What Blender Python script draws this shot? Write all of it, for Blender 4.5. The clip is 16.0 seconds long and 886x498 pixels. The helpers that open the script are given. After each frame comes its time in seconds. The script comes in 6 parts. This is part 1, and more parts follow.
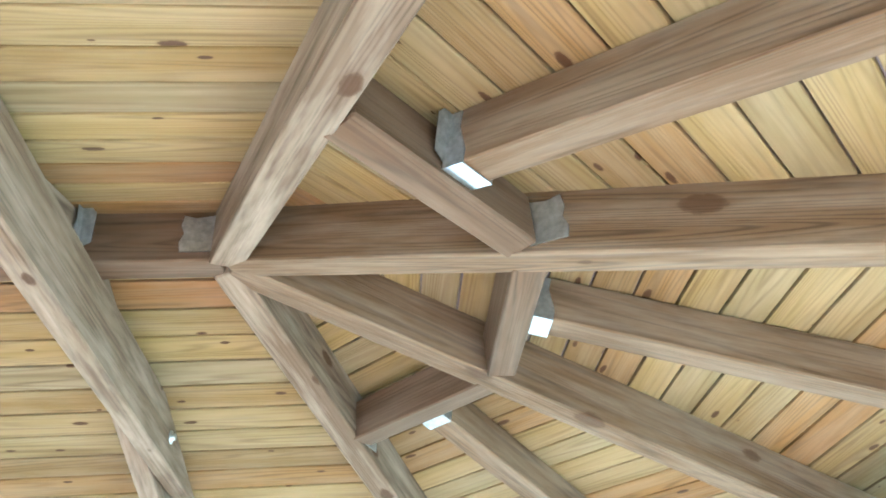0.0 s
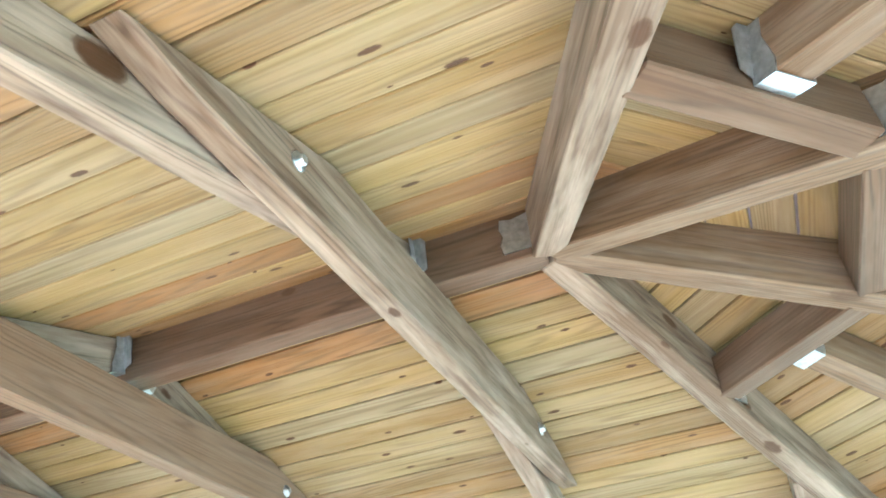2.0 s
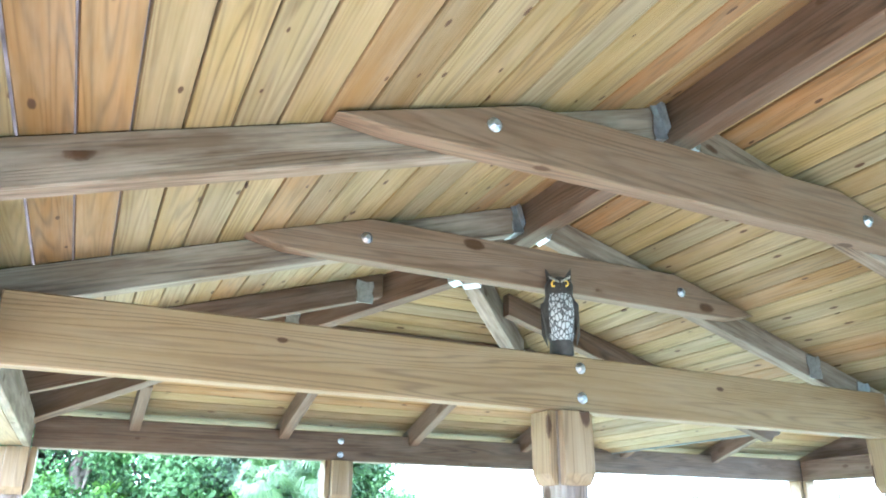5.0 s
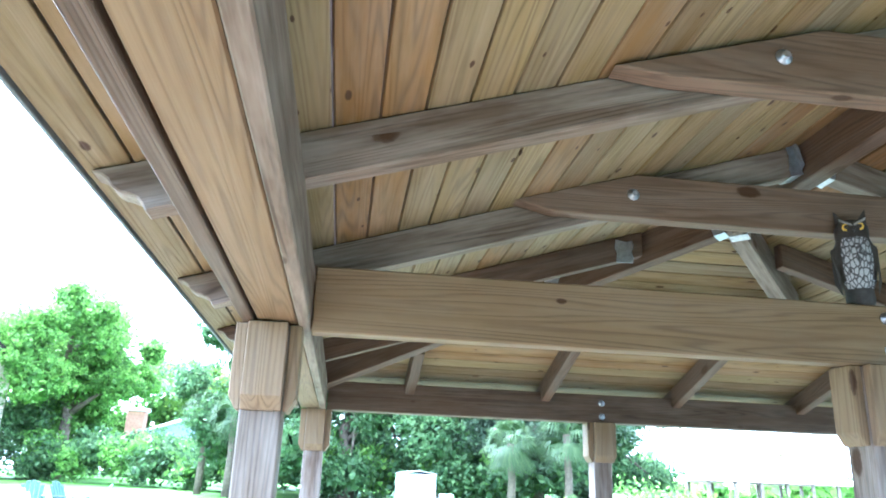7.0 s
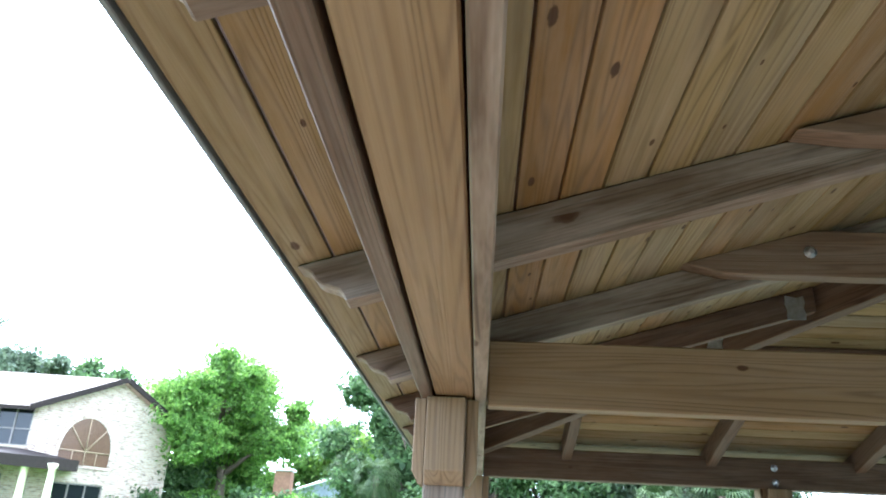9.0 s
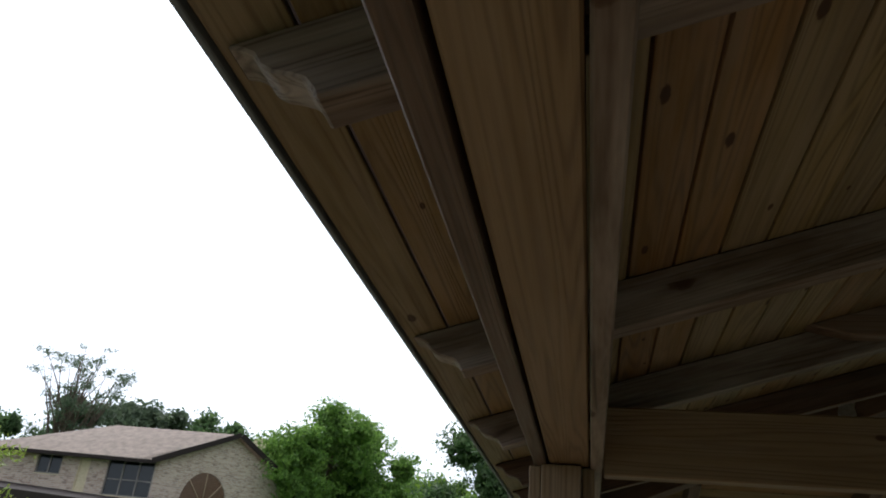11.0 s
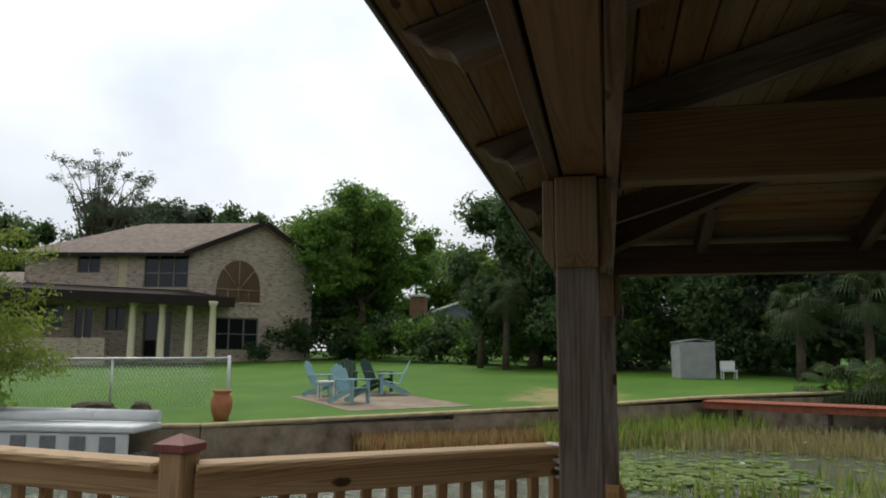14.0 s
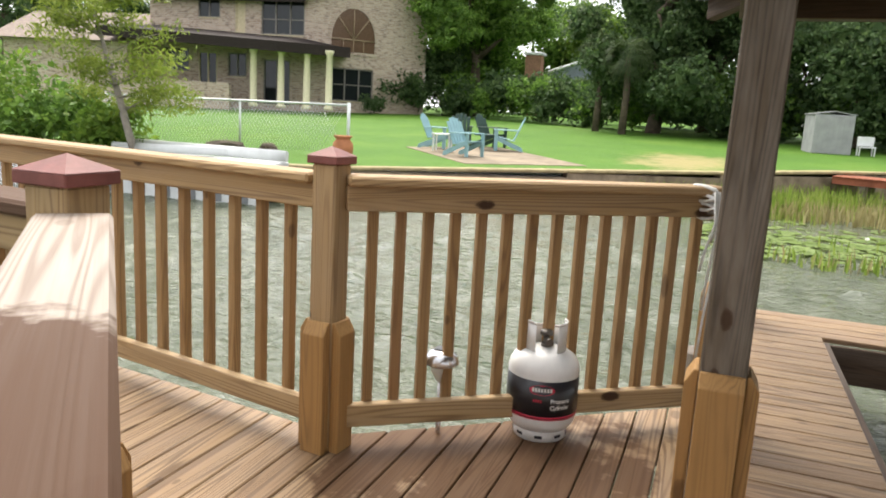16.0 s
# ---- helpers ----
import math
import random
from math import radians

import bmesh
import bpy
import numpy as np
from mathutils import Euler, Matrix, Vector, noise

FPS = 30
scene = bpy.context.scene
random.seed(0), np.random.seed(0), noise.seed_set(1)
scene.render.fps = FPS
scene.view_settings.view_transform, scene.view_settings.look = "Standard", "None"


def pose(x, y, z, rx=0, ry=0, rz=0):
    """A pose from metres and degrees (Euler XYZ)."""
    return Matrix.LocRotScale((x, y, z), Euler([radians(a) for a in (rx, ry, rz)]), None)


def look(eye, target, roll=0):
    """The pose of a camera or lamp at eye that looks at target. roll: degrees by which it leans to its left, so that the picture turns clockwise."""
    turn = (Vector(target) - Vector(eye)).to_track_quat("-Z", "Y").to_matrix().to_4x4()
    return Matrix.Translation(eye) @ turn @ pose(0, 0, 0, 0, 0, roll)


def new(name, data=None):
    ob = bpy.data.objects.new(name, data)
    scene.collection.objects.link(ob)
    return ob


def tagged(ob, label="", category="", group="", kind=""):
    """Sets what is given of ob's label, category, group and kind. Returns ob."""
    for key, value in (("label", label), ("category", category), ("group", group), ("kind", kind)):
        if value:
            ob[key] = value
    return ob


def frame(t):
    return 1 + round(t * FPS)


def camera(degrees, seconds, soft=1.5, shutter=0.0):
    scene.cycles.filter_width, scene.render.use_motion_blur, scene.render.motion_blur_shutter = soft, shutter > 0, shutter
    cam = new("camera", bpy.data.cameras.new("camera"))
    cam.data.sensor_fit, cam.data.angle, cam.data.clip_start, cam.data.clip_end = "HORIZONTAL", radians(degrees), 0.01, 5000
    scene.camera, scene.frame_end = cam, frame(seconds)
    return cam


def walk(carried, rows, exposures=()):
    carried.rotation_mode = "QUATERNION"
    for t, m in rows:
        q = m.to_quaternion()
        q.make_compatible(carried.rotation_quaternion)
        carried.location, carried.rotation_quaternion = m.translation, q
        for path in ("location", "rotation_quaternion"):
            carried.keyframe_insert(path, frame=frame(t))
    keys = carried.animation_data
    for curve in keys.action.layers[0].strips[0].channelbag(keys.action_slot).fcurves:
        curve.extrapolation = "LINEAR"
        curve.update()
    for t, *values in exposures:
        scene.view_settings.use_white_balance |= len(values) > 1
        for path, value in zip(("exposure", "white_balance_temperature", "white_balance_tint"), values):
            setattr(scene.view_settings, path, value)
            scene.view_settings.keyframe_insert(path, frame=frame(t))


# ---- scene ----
cam = camera(62.14, 16.0, soft=1.9)
# seconds, x, y, z, yaw to the left of +y, pitch up, roll
ROWS = [
    (0.0, -1.745, -0.432, 1.546, -96.32, 36.07, -4.80),
    (0.5, -1.736, -0.419, 1.549, -89.73, 36.16, -4.78),
    (1.0, -1.745, -0.384, 1.552, -84.05, 36.45, -4.78),
    (1.5, -1.746, -0.366, 1.543, -77.81, 36.52, -5.23),
    (2.0, -1.747, -0.340, 1.542, -69.16, 36.54, -5.29),
    (2.5, -1.744, -0.307, 1.524, -62.26, 36.40, -4.04),
    (3.0, -1.736, -0.292, 1.516, -53.20, 34.74, -1.15),
    (3.5, -1.742, -0.265, 1.504, -45.08, 30.24, 2.19),
    (4.0, -1.744, -0.239, 1.502, -37.64, 26.91, 1.22),
    (4.5, -1.742, -0.223, 1.501, -31.62, 23.83, 0.60),
    (5.0, -1.754, -0.208, 1.499, -25.37, 20.85, 0.36),
    (7.5, -1.969, -0.166, 1.463, -4.11, 18.10, 2.80),
    (8.0, -2.010, -0.170, 1.474, -1.64, 19.12, 3.05),
    (8.5, -2.036, -0.198, 1.487, 1.03, 21.00, 2.72),
    (9.0, -2.069, -0.226, 1.506, 3.69, 21.82, 3.00),
    (9.5, -2.085, -0.261, 1.517, 6.25, 24.60, 3.59),
    (10.0, -2.091, -0.296, 1.536, 9.00, 25.93, 4.81),
    (12.5, -2.098, -0.149, 1.495, 14.12, 21.47, 3.93),
    (13.0, -2.089, -0.096, 1.471, 12.84, 17.07, 2.07),
    (13.5, -2.094, -0.089, 1.430, 12.69, 13.33, 0.49),
    (14.0, -2.103, -0.032, 1.405, 12.61, 8.22, 0.31),
    (14.5, -2.113, -0.009, 1.365, 10.93, 3.15, 0.30),
    (15.0, -2.154, 0.023, 1.322, 10.11, -1.75, 0.84),
    (15.5, -2.206, 0.043, 1.290, 13.58, -6.81, 2.00),
    (16.0, -2.263, 0.019, 1.269, 20.45, -10.49, 3.20),
]


def stand(x, y, z, yaw, pitch, roll):
    a, b = radians(yaw), radians(pitch)
    way = Vector((-math.sin(a) * math.cos(b), math.cos(a) * math.cos(b), math.sin(b)))
    eye = Vector((x, y, z))
    return look(eye, eye + way, roll)


EXPOSURES = [(0, 5.9, 5000, 6), (2, 6.05, 5000, 6), (3, 6.1, 5000, 6), (4, 6.15, 4850, 6), (4.5, 6.15, 4750, 6), (5, 5.85, 4750, 6), (7.5, 4.7, 4650, 7), (8.5, 4.25, 4950, 8), (9, 3.75, 5250, 8),
             (10, 2.65, 5700, 9), (11.2, 0.6, 6200, 10), (12.5, -0.3, 6400, 8), (13.0, -0.3, 6400, 8), (13.5, -0.2, 6500, 9), (14.0, 0.22, 6600, 9), (14.5, 0.9, 6750, 10), (15.0, 1.4, 6850, 11), (16.0, 1.65, 6950, 11)]
walk(cam, [(row[0], stand(*row[1:])) for row in ROWS], EXPOSURES)

# ---- sky and light: an overcast afternoon ----
world = bpy.data.worlds.new("overcast_sky")
scene.world = world
world.use_nodes = True
wn, wl = world.node_tree.nodes, world.node_tree.links
wn.clear()
sky = wn.new("ShaderNodeTexSky")
sky.sky_type, sky.sun_disc = "NISHITA", False
sky.sun_elevation, sky.sun_rotation = radians(57), radians(-39)
sky.air_density, sky.dust_density = 1.0, 3.0
sky_bg = wn.new("ShaderNodeBackground")
sky_bg.inputs["Strength"].default_value = 0.06
wl.new(sky.outputs[0], sky_bg.inputs["Color"])
wtc = wn.new("ShaderNodeTexCoord")
wmap = wn.new("ShaderNodeMapping")
wmap.inputs["Scale"].default_value = (1.5, 1.5, 2.2)
wl.new(wtc.outputs["Generated"], wmap.inputs["Vector"])
wnoise = wn.new("ShaderNodeTexNoise")
wnoise.inputs["Scale"].default_value = 1.7
wnoise.inputs["Detail"].default_value = 6.0
wnoise.inputs["Roughness"].default_value = 0.45
wl.new(wmap.outputs[0], wnoise.inputs["Vector"])
wramp = wn.new("ShaderNodeValToRGB")
wramp.color_ramp.elements[0].position, wramp.color_ramp.elements[0].color = 0.3, (0.50, 0.56, 0.64, 1)
wramp.color_ramp.elements[1].position, wramp.color_ramp.elements[1].color = 0.68, (0.92, 0.94, 0.97, 1)
wl.new(wnoise.outputs["Fac"], wramp.inputs["Fac"])
cloud_bg = wn.new("ShaderNodeBackground")
cloud_bg.inputs["Strength"].default_value = 1.0
# thicker and thinner cloud: brighter towards the veiled sun and the zenith
SUN_WAY = Vector((-0.34, 0.42, 0.84)).normalized()
wdot = wn.new("ShaderNodeVectorMath")
wdot.operation = "DOT_PRODUCT"
wl.new(wtc.outputs["Generated"], wdot.inputs[0])
wdot.inputs[1].default_value = SUN_WAY
wglow = wn.new("ShaderNodeMapRange")
wglow.inputs["From Min"].default_value, wglow.inputs["From Max"].default_value = 0.45, 1.0
wglow.inputs["To Min"].default_value, wglow.inputs["To Max"].default_value = 0.72, 1.75
wl.new(wdot.outputs["Value"], wglow.inputs["Value"])
wl.new(wglow.outputs[0], cloud_bg.inputs["Strength"])
wl.new(wramp.outputs[0], cloud_bg.inputs["Color"])
wmix = wn.new("ShaderNodeMixShader")
wmix.inputs[0].default_value = 0.86
wl.new(sky_bg.outputs[0], wmix.inputs[1])
wl.new(cloud_bg.outputs[0], wmix.inputs[2])
wout = wn.new("ShaderNodeOutputWorld")
wl.new(wmix.outputs[0], wout.inputs["Surface"])

sun = new("sun", bpy.data.lights.new("sun", "SUN"))
sun.data.energy, sun.data.angle, sun.data.color = 1.4, radians(35), (1.0, 0.96, 0.9)
sun.matrix_world = look(SUN_WAY * 40, (0, 0, 0))


# ---- materials ----
def material(name, rough=0.6, metal=0.0):
    m = bpy.data.materials.new(name)
    m.use_nodes = True
    n, l = m.node_tree.nodes, m.node_tree.links
    b = n["Principled BSDF"]
    b.inputs["Roughness"].default_value, b.inputs["Metallic"].default_value = rough, metal
    b.inputs["Specular IOR Level"].default_value = 0.5 if rough < 0.45 else 0.25
    return m, n, l, b


def ramp(n, stops, interpolation="LINEAR"):
    r = n.new("ShaderNodeValToRGB")
    r.color_ramp.interpolation = interpolation
    e = r.color_ramp.elements
    while len(e) < len(stops):
        e.new(0.5)
    for k, (p, c) in enumerate(stops):
        e[k].position, e[k].color = p, (*c, 1) if len(c) == 3 else c
    return r


def math_node(n, l, op, a, b=None, c=None):
    x = n.new("ShaderNodeMath")
    x.operation = op
    for k, v in enumerate((a, b, c)):
        if v is None:
            continue
        if isinstance(v, (int, float)):
            x.inputs[k].default_value = v
        else:
            l.new(v, x.inputs[k])
    return x.outputs[0]


def mix_node(n, l, fac, a, b, blend="MIX"):
    x = n.new("ShaderNodeMix")
    x.data_type, x.blend_type = "RGBA", blend
    for sock, v in ((x.inputs["Factor"], fac), (x.inputs["A"], a), (x.inputs["B"], b)):
        if isinstance(v, (int, float)):
            sock.default_value = v
        elif isinstance(v, tuple):
            sock.default_value = (*v, 1)
        else:
            l.new(v, sock)
    return x.outputs["Result"]


def noise_node(n, l, vec, scale, detail=3.0, rough=0.55):
    x = n.new("ShaderNodeTexNoise")
    x.inputs["Scale"].default_value, x.inputs["Detail"].default_value, x.inputs["Roughness"].default_value = scale, detail, rough
    if vec is not None:
        l.new(vec, x.inputs["Vector"])
    return x.outputs["Fac"]


def mapped(n, l, vec, scale):
    m = n.new("ShaderNodeMapping")
    m.inputs["Scale"].default_value = scale
    l.new(vec, m.inputs["Vector"])
    return m.outputs[0]


def wood(name, tones, dark, island=False, rings=0.5, knots=0.7, rough=0.62, stain=(0.30, 0.21, 0.11), stain_amount=0.5, grey=0.0, wet=0.0, wet_from=None, wet_at=None, heart=0.35, knot_size=(3.2, 6.5, 6.5), knot_rim=0.10, knot_keep=0.2, knot_flat=False):
    """Sawn pine, its grain along the local x axis. tones: colours between which whole pieces vary."""
    m, n, l, b = material(name, rough)
    tc = n.new("ShaderNodeTexCoord")
    rnd = n.new("ShaderNodeNewGeometry").outputs["Random Per Island"] if island else n.new("ShaderNodeObjectInfo").outputs["Random"]
    off = n.new("ShaderNodeCombineXYZ")
    for k, s in enumerate((37.0, 11.0, 23.0)):
        l.new(math_node(n, l, "MULTIPLY", rnd, s), off.inputs[k])
    add = n.new("ShaderNodeVectorMath")
    l.new(tc.outputs["Object"], add.inputs[0])
    l.new(off.outputs[0], add.inputs[1])
    vec = add.outputs[0]
    # year rings, cut lengthwise: contours of a stretched noise
    body = noise_node(n, l, mapped(n, l, vec, (0.3, 8.0, 8.0)), 1.0, 2.0, 0.42)
    wave = math_node(n, l, "SINE", math_node(n, l, "MULTIPLY", body, 165.0))
    wave = math_node(n, l, "MULTIPLY_ADD", wave, 0.5, 0.5)
    wave = math_node(n, l, "POWER", wave, 2.4)
    fibre = noise_node(n, l, mapped(n, l, vec, (2.2, 150.0, 150.0)), 1.0, 3.0, 0.65)
    blotch = noise_node(n, l, mapped(n, l, vec, (1.1, 4.0, 4.0)), 1.3, 4.0, 0.6)
    # tone of the piece
    scr = math_node(n, l, "FRACT", math_node(n, l, "MULTIPLY", rnd, 7.31))
    tone = ramp(n, [(k / max(1, len(tones) - 1), c) for k, c in enumerate(tones)])
    l.new(scr, tone.inputs["Fac"])
    col = tone.outputs[0]
    # heartwood and sapwood run along the piece in bands
    scr2 = math_node(n, l, "FRACT", math_node(n, l, "MULTIPLY", rnd, 23.77))
    tone2 = ramp(n, [(k / max(1, len(tones) - 1), c) for k, c in enumerate(tones)])
    l.new(scr2, tone2.inputs["Fac"])
    band = ramp(n, [(0.44, (0, 0, 0)), (0.6, (1, 1, 1))])
    l.new(noise_node(n, l, mapped(n, l, vec, (0.3, 11.0, 11.0)), 1.0, 3.0, 0.6), band.inputs["Fac"])
    col = mix_node(n, l, math_node(n, l, "MULTIPLY", band.outputs[0], heart), col, tone2.outputs[0])
    grain = noise_node(n, l, mapped(n, l, vec, (0.5, 9.0, 9.0)), 1.7, 2.0, 0.5)
    grain = math_node(n, l, "MINIMUM", math_node(n, l, "MULTIPLY", math_node(n, l, "POWER", grain, 2.0), 4.4), 1.4)
    col = mix_node(n, l, math_node(n, l, "MINIMUM", math_node(n, l, "MULTIPLY", math_node(n, l, "MULTIPLY", wave, rings), grain), 0.95), col, dark)
    col = mix_node(n, l, math_node(n, l, "MULTIPLY", fibre, 0.4), col, dark)
    sm = ramp(n, [(0.42, (0, 0, 0)), (0.70, (1, 1, 1))])
    l.new(blotch, sm.inputs["Fac"])
    col = mix_node(n, l, math_node(n, l, "MULTIPLY", sm.outputs[0], stain_amount), col, stain)
    if grey:
        gn = noise_node(n, l, mapped(n, l, vec, (0.9, 7.0, 7.0)), 2.1, 4.0, 0.65)
        gm = ramp(n, [(0.4, (0, 0, 0)), (0.65, (1, 1, 1))])
        l.new(gn, gm.inputs["Fac"])
        col = mix_node(n, l, math_node(n, l, "MULTIPLY", gm.outputs[0], grey), col, (0.43, 0.385, 0.345))
    # knots
    v = n.new("ShaderNodeTexVoronoi")
    v.voronoi_dimensions = "2D" if knot_flat else "3D"
    v.inputs["Scale"].default_value = 1.0
    l.new(mapped(n, l, vec, knot_size), v.inputs["Vector"])
    kr = ramp(n, [(knot_rim, (1, 1, 1)), (knot_rim * 1.25, (0.75, 0.75, 0.75)), (knot_rim * 1.4, (0.15, 0.15, 0.15)), (knot_rim * 1.8, (0, 0, 0))])
    big = math_node(n, l, "MULTIPLY_ADD", n_sep(n, l, v.outputs["Color"], 1), 1.1, 0.35)
    edge = math_node(n, l, "MULTIPLY_ADD", noise_node(n, l, vec, 55.0, 2.0, 0.5), 0.05, -0.025)
    l.new(math_node(n, l, "ADD", math_node(n, l, "DIVIDE", v.outputs["Distance"], big), edge), kr.inputs["Fac"])
    keep = math_node(n, l, "GREATER_THAN", n_sep(n, l, v.outputs["Color"]), knot_keep)
    kfac = math_node(n, l, "MULTIPLY", math_node(n, l, "MULTIPLY", kr.outputs[0], keep), knots)
    col = mix_node(n, l, kfac, col, (0.05, 0.024, 0.011))
    if wet:
        place = n.new("ShaderNodeNewGeometry").outputs["Position"] if wet_at else tc.outputs["Object"]
        wn_ = noise_node(n, l, place, 8.0 if not wet_at else 3.4, 4.0, 0.6)
        wr = ramp(n, [(0.50, (0, 0, 0)), (0.60, (1, 1, 1))])
        if wet_at:
            # a puddle that has soaked into the planks round one spot
            gap = n.new("ShaderNodeVectorMath")
            gap.operation = "DISTANCE"
            l.new(place, gap.inputs[0])
            gap.inputs[1].default_value = wet_at
            l.new(math_node(n, l, "SUBTRACT", math_node(n, l, "ADD", wn_, 0.42), math_node(n, l, "MULTIPLY", gap.outputs["Value"], 0.62)), wr.inputs["Fac"])
        else:
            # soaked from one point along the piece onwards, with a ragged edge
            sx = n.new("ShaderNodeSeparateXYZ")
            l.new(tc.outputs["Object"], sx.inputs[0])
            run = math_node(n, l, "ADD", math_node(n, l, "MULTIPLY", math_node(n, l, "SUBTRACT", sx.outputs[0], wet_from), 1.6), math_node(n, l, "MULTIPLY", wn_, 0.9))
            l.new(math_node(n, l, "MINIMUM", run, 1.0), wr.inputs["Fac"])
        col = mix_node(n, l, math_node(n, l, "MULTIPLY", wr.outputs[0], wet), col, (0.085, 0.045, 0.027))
    l.new(col, b.inputs["Base Color"])
    rr = math_node(n, l, "MULTIPLY_ADD", fibre, 0.3, rough - 0.15)
    if wet:
        l.new(math_node(n, l, "MULTIPLY_ADD", wr.outputs[0], -0.19, 0.25), b.inputs["Specular IOR Level"])
    l.new(rr, b.inputs["Roughness"])
    h = math_node(n, l, "ADD", math_node(n, l, "MULTIPLY", fibre, 0.6), math_node(n, l, "MULTIPLY", wave, -0.35))
    bump = n.new("ShaderNodeBump")
    bump.inputs["Strength"].default_value, bump.inputs["Distance"].default_value = 0.35, 0.004
    l.new(h, bump.inputs["Height"])
    l.new(bump.outputs[0], b.inputs["Normal"])
    return m


def n_sep(n, l, colour, channel=0):
    s = n.new("ShaderNodeSeparateColor")
    l.new(colour, s.inputs[0])
    return s.outputs[channel]


def plain(name, colour, rough=0.6, metal=0.0, vary=0.25, scale=8.0, bump=0.1, second=None, distance=0.005):
    """A surface with blotches and fine grain round one colour."""
    m, n, l, b = material(name, rough, metal)
    tc = n.new("ShaderNodeTexCoord")
    a = noise_node(n, l, tc.outputs["Object"], scale, 5.0, 0.6)
    c = noise_node(n, l, tc.outputs["Object"], scale * 9, 3.0, 0.6)
    low = second or tuple(v * (1 - vary) for v in colour)
    high = tuple(min(1, v * (1 + vary * 0.5)) for v in colour)
    r = ramp(n, [(0.3, low), (0.7, high)])
    l.new(a, r.inputs["Fac"])
    col = mix_node(n, l, math_node(n, l, "MULTIPLY", c, vary * 0.6), r.outputs[0], tuple(v * 0.5 for v in colour))
    l.new(col, b.inputs["Base Color"])
    l.new(math_node(n, l, "MULTIPLY_ADD", c, 0.2, rough - 0.1), b.inputs["Roughness"])
    if bump:
        bu = n.new("ShaderNodeBump")
        bu.inputs["Strength"].default_value, bu.inputs["Distance"].default_value = bump, distance
        l.new(c, bu.inputs["Height"])
        l.new(bu.outputs[0], b.inputs["Normal"])
    return m


CEIL = wood("ceiling_pine", [(0.212, 0.148, 0.054), (0.295, 0.227, 0.097), (0.130, 0.085, 0.031), (0.265, 0.148, 0.049), (0.253, 0.215, 0.120), (0.106, 0.070, 0.030), (0.325, 0.259, 0.120), (0.201, 0.142, 0.057), (0.237, 0.117, 0.037), (0.247, 0.187, 0.074), (0.224, 0.203, 0.134), (0.283, 0.211, 0.086)],
            (0.071, 0.043, 0.016), island=True, rings=0.42, knots=1.0, knot_size=(3.0, 8.0, 1.0), knot_rim=0.045, knot_keep=0.4, knot_flat=True, heart=0.2, stain=(0.130, 0.089, 0.034), stain_amount=0.5, grey=0.14)
TIMBER = wood("timber_pine", [(0.192, 0.150, 0.111), (0.135, 0.096, 0.065), (0.201, 0.161, 0.126), (0.117, 0.082, 0.054)], (0.044, 0.028, 0.019), rings=0.6, knots=1.0, stain=(0.078, 0.051, 0.036), stain_amount=0.7, grey=0.4)
BROWN = wood("brown_timber", [(0.113, 0.070, 0.044), (0.094, 0.059, 0.037)], (0.042, 0.024, 0.015), rings=0.6, knots=0.7, stain=(0.055, 0.034, 0.023), stain_amount=0.6, grey=0.1)
HIPWOOD = wood("hip_timber", [(0.141, 0.091, 0.051), (0.118, 0.074, 0.043)], (0.045, 0.027, 0.015), rings=0.6, knots=0.8, stain=(0.073, 0.046, 0.027), stain_amount=0.6, grey=0.2)
TIEWOOD = wood("tie_timber", [(0.175, 0.115, 0.075), (0.152, 0.101, 0.066)], (0.065, 0.041, 0.027), rings=0.5, knots=1.0, stain=(0.110, 0.070, 0.046), stain_amount=0.5, grey=0.1)
BEAMWOOD = wood("beam_pine", [(0.235, 0.168, 0.091), (0.209, 0.146, 0.076)], (0.088, 0.056, 0.028), rings=0.45, knots=1.0, stain=(0.152, 0.101, 0.054), stain_amount=0.5, grey=0.08)
BALUSTER = wood("baluster_pine", [(0.38, 0.235, 0.105), (0.32, 0.19, 0.08), (0.41, 0.27, 0.13), (0.30, 0.165, 0.075)], (0.17, 0.095, 0.042), rings=0.6, knots=0.6, stain=(0.25, 0.15, 0.07), stain_amount=0.45)
POSTWOOD = wood("weathered_post", [(0.14, 0.11, 0.078), (0.155, 0.12, 0.085)], (0.055, 0.042, 0.03), rings=0.6, knots=0.9, stain=(0.12, 0.105, 0.09), stain_amount=0.6, grey=0.25)
RAILWOOD = wood("railing_pine", [(0.47, 0.325, 0.16), (0.41, 0.27, 0.13), (0.50, 0.36, 0.19)], (0.20, 0.12, 0.055), rings=0.65, knots=1.0, stain=(0.33, 0.22, 0.12), stain_amount=0.4, grey=0.1)
SLEEVE = wood("sleeve_pine", [(0.42, 0.235, 0.085), (0.37, 0.205, 0.075)], (0.21, 0.12, 0.05), rings=0.55, knots=0.5, stain=(0.30, 0.18, 0.08), stain_amount=0.4)
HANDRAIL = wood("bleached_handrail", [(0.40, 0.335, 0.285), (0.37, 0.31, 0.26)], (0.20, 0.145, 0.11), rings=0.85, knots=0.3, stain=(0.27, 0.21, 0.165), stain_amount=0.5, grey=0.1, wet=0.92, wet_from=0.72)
DECK = wood("deck_pine", [(0.38, 0.255, 0.14), (0.32, 0.205, 0.11), (0.40, 0.27, 0.15), (0.25, 0.155, 0.085)], (0.13, 0.075, 0.036), rings=1.1, knots=0.5, rough=0.5, stain=(0.22, 0.135, 0.08), stain_amount=0.55, grey=0.08, wet=0.8, wet_at=(-2.95, 2.5, 0.0), heart=0.6)
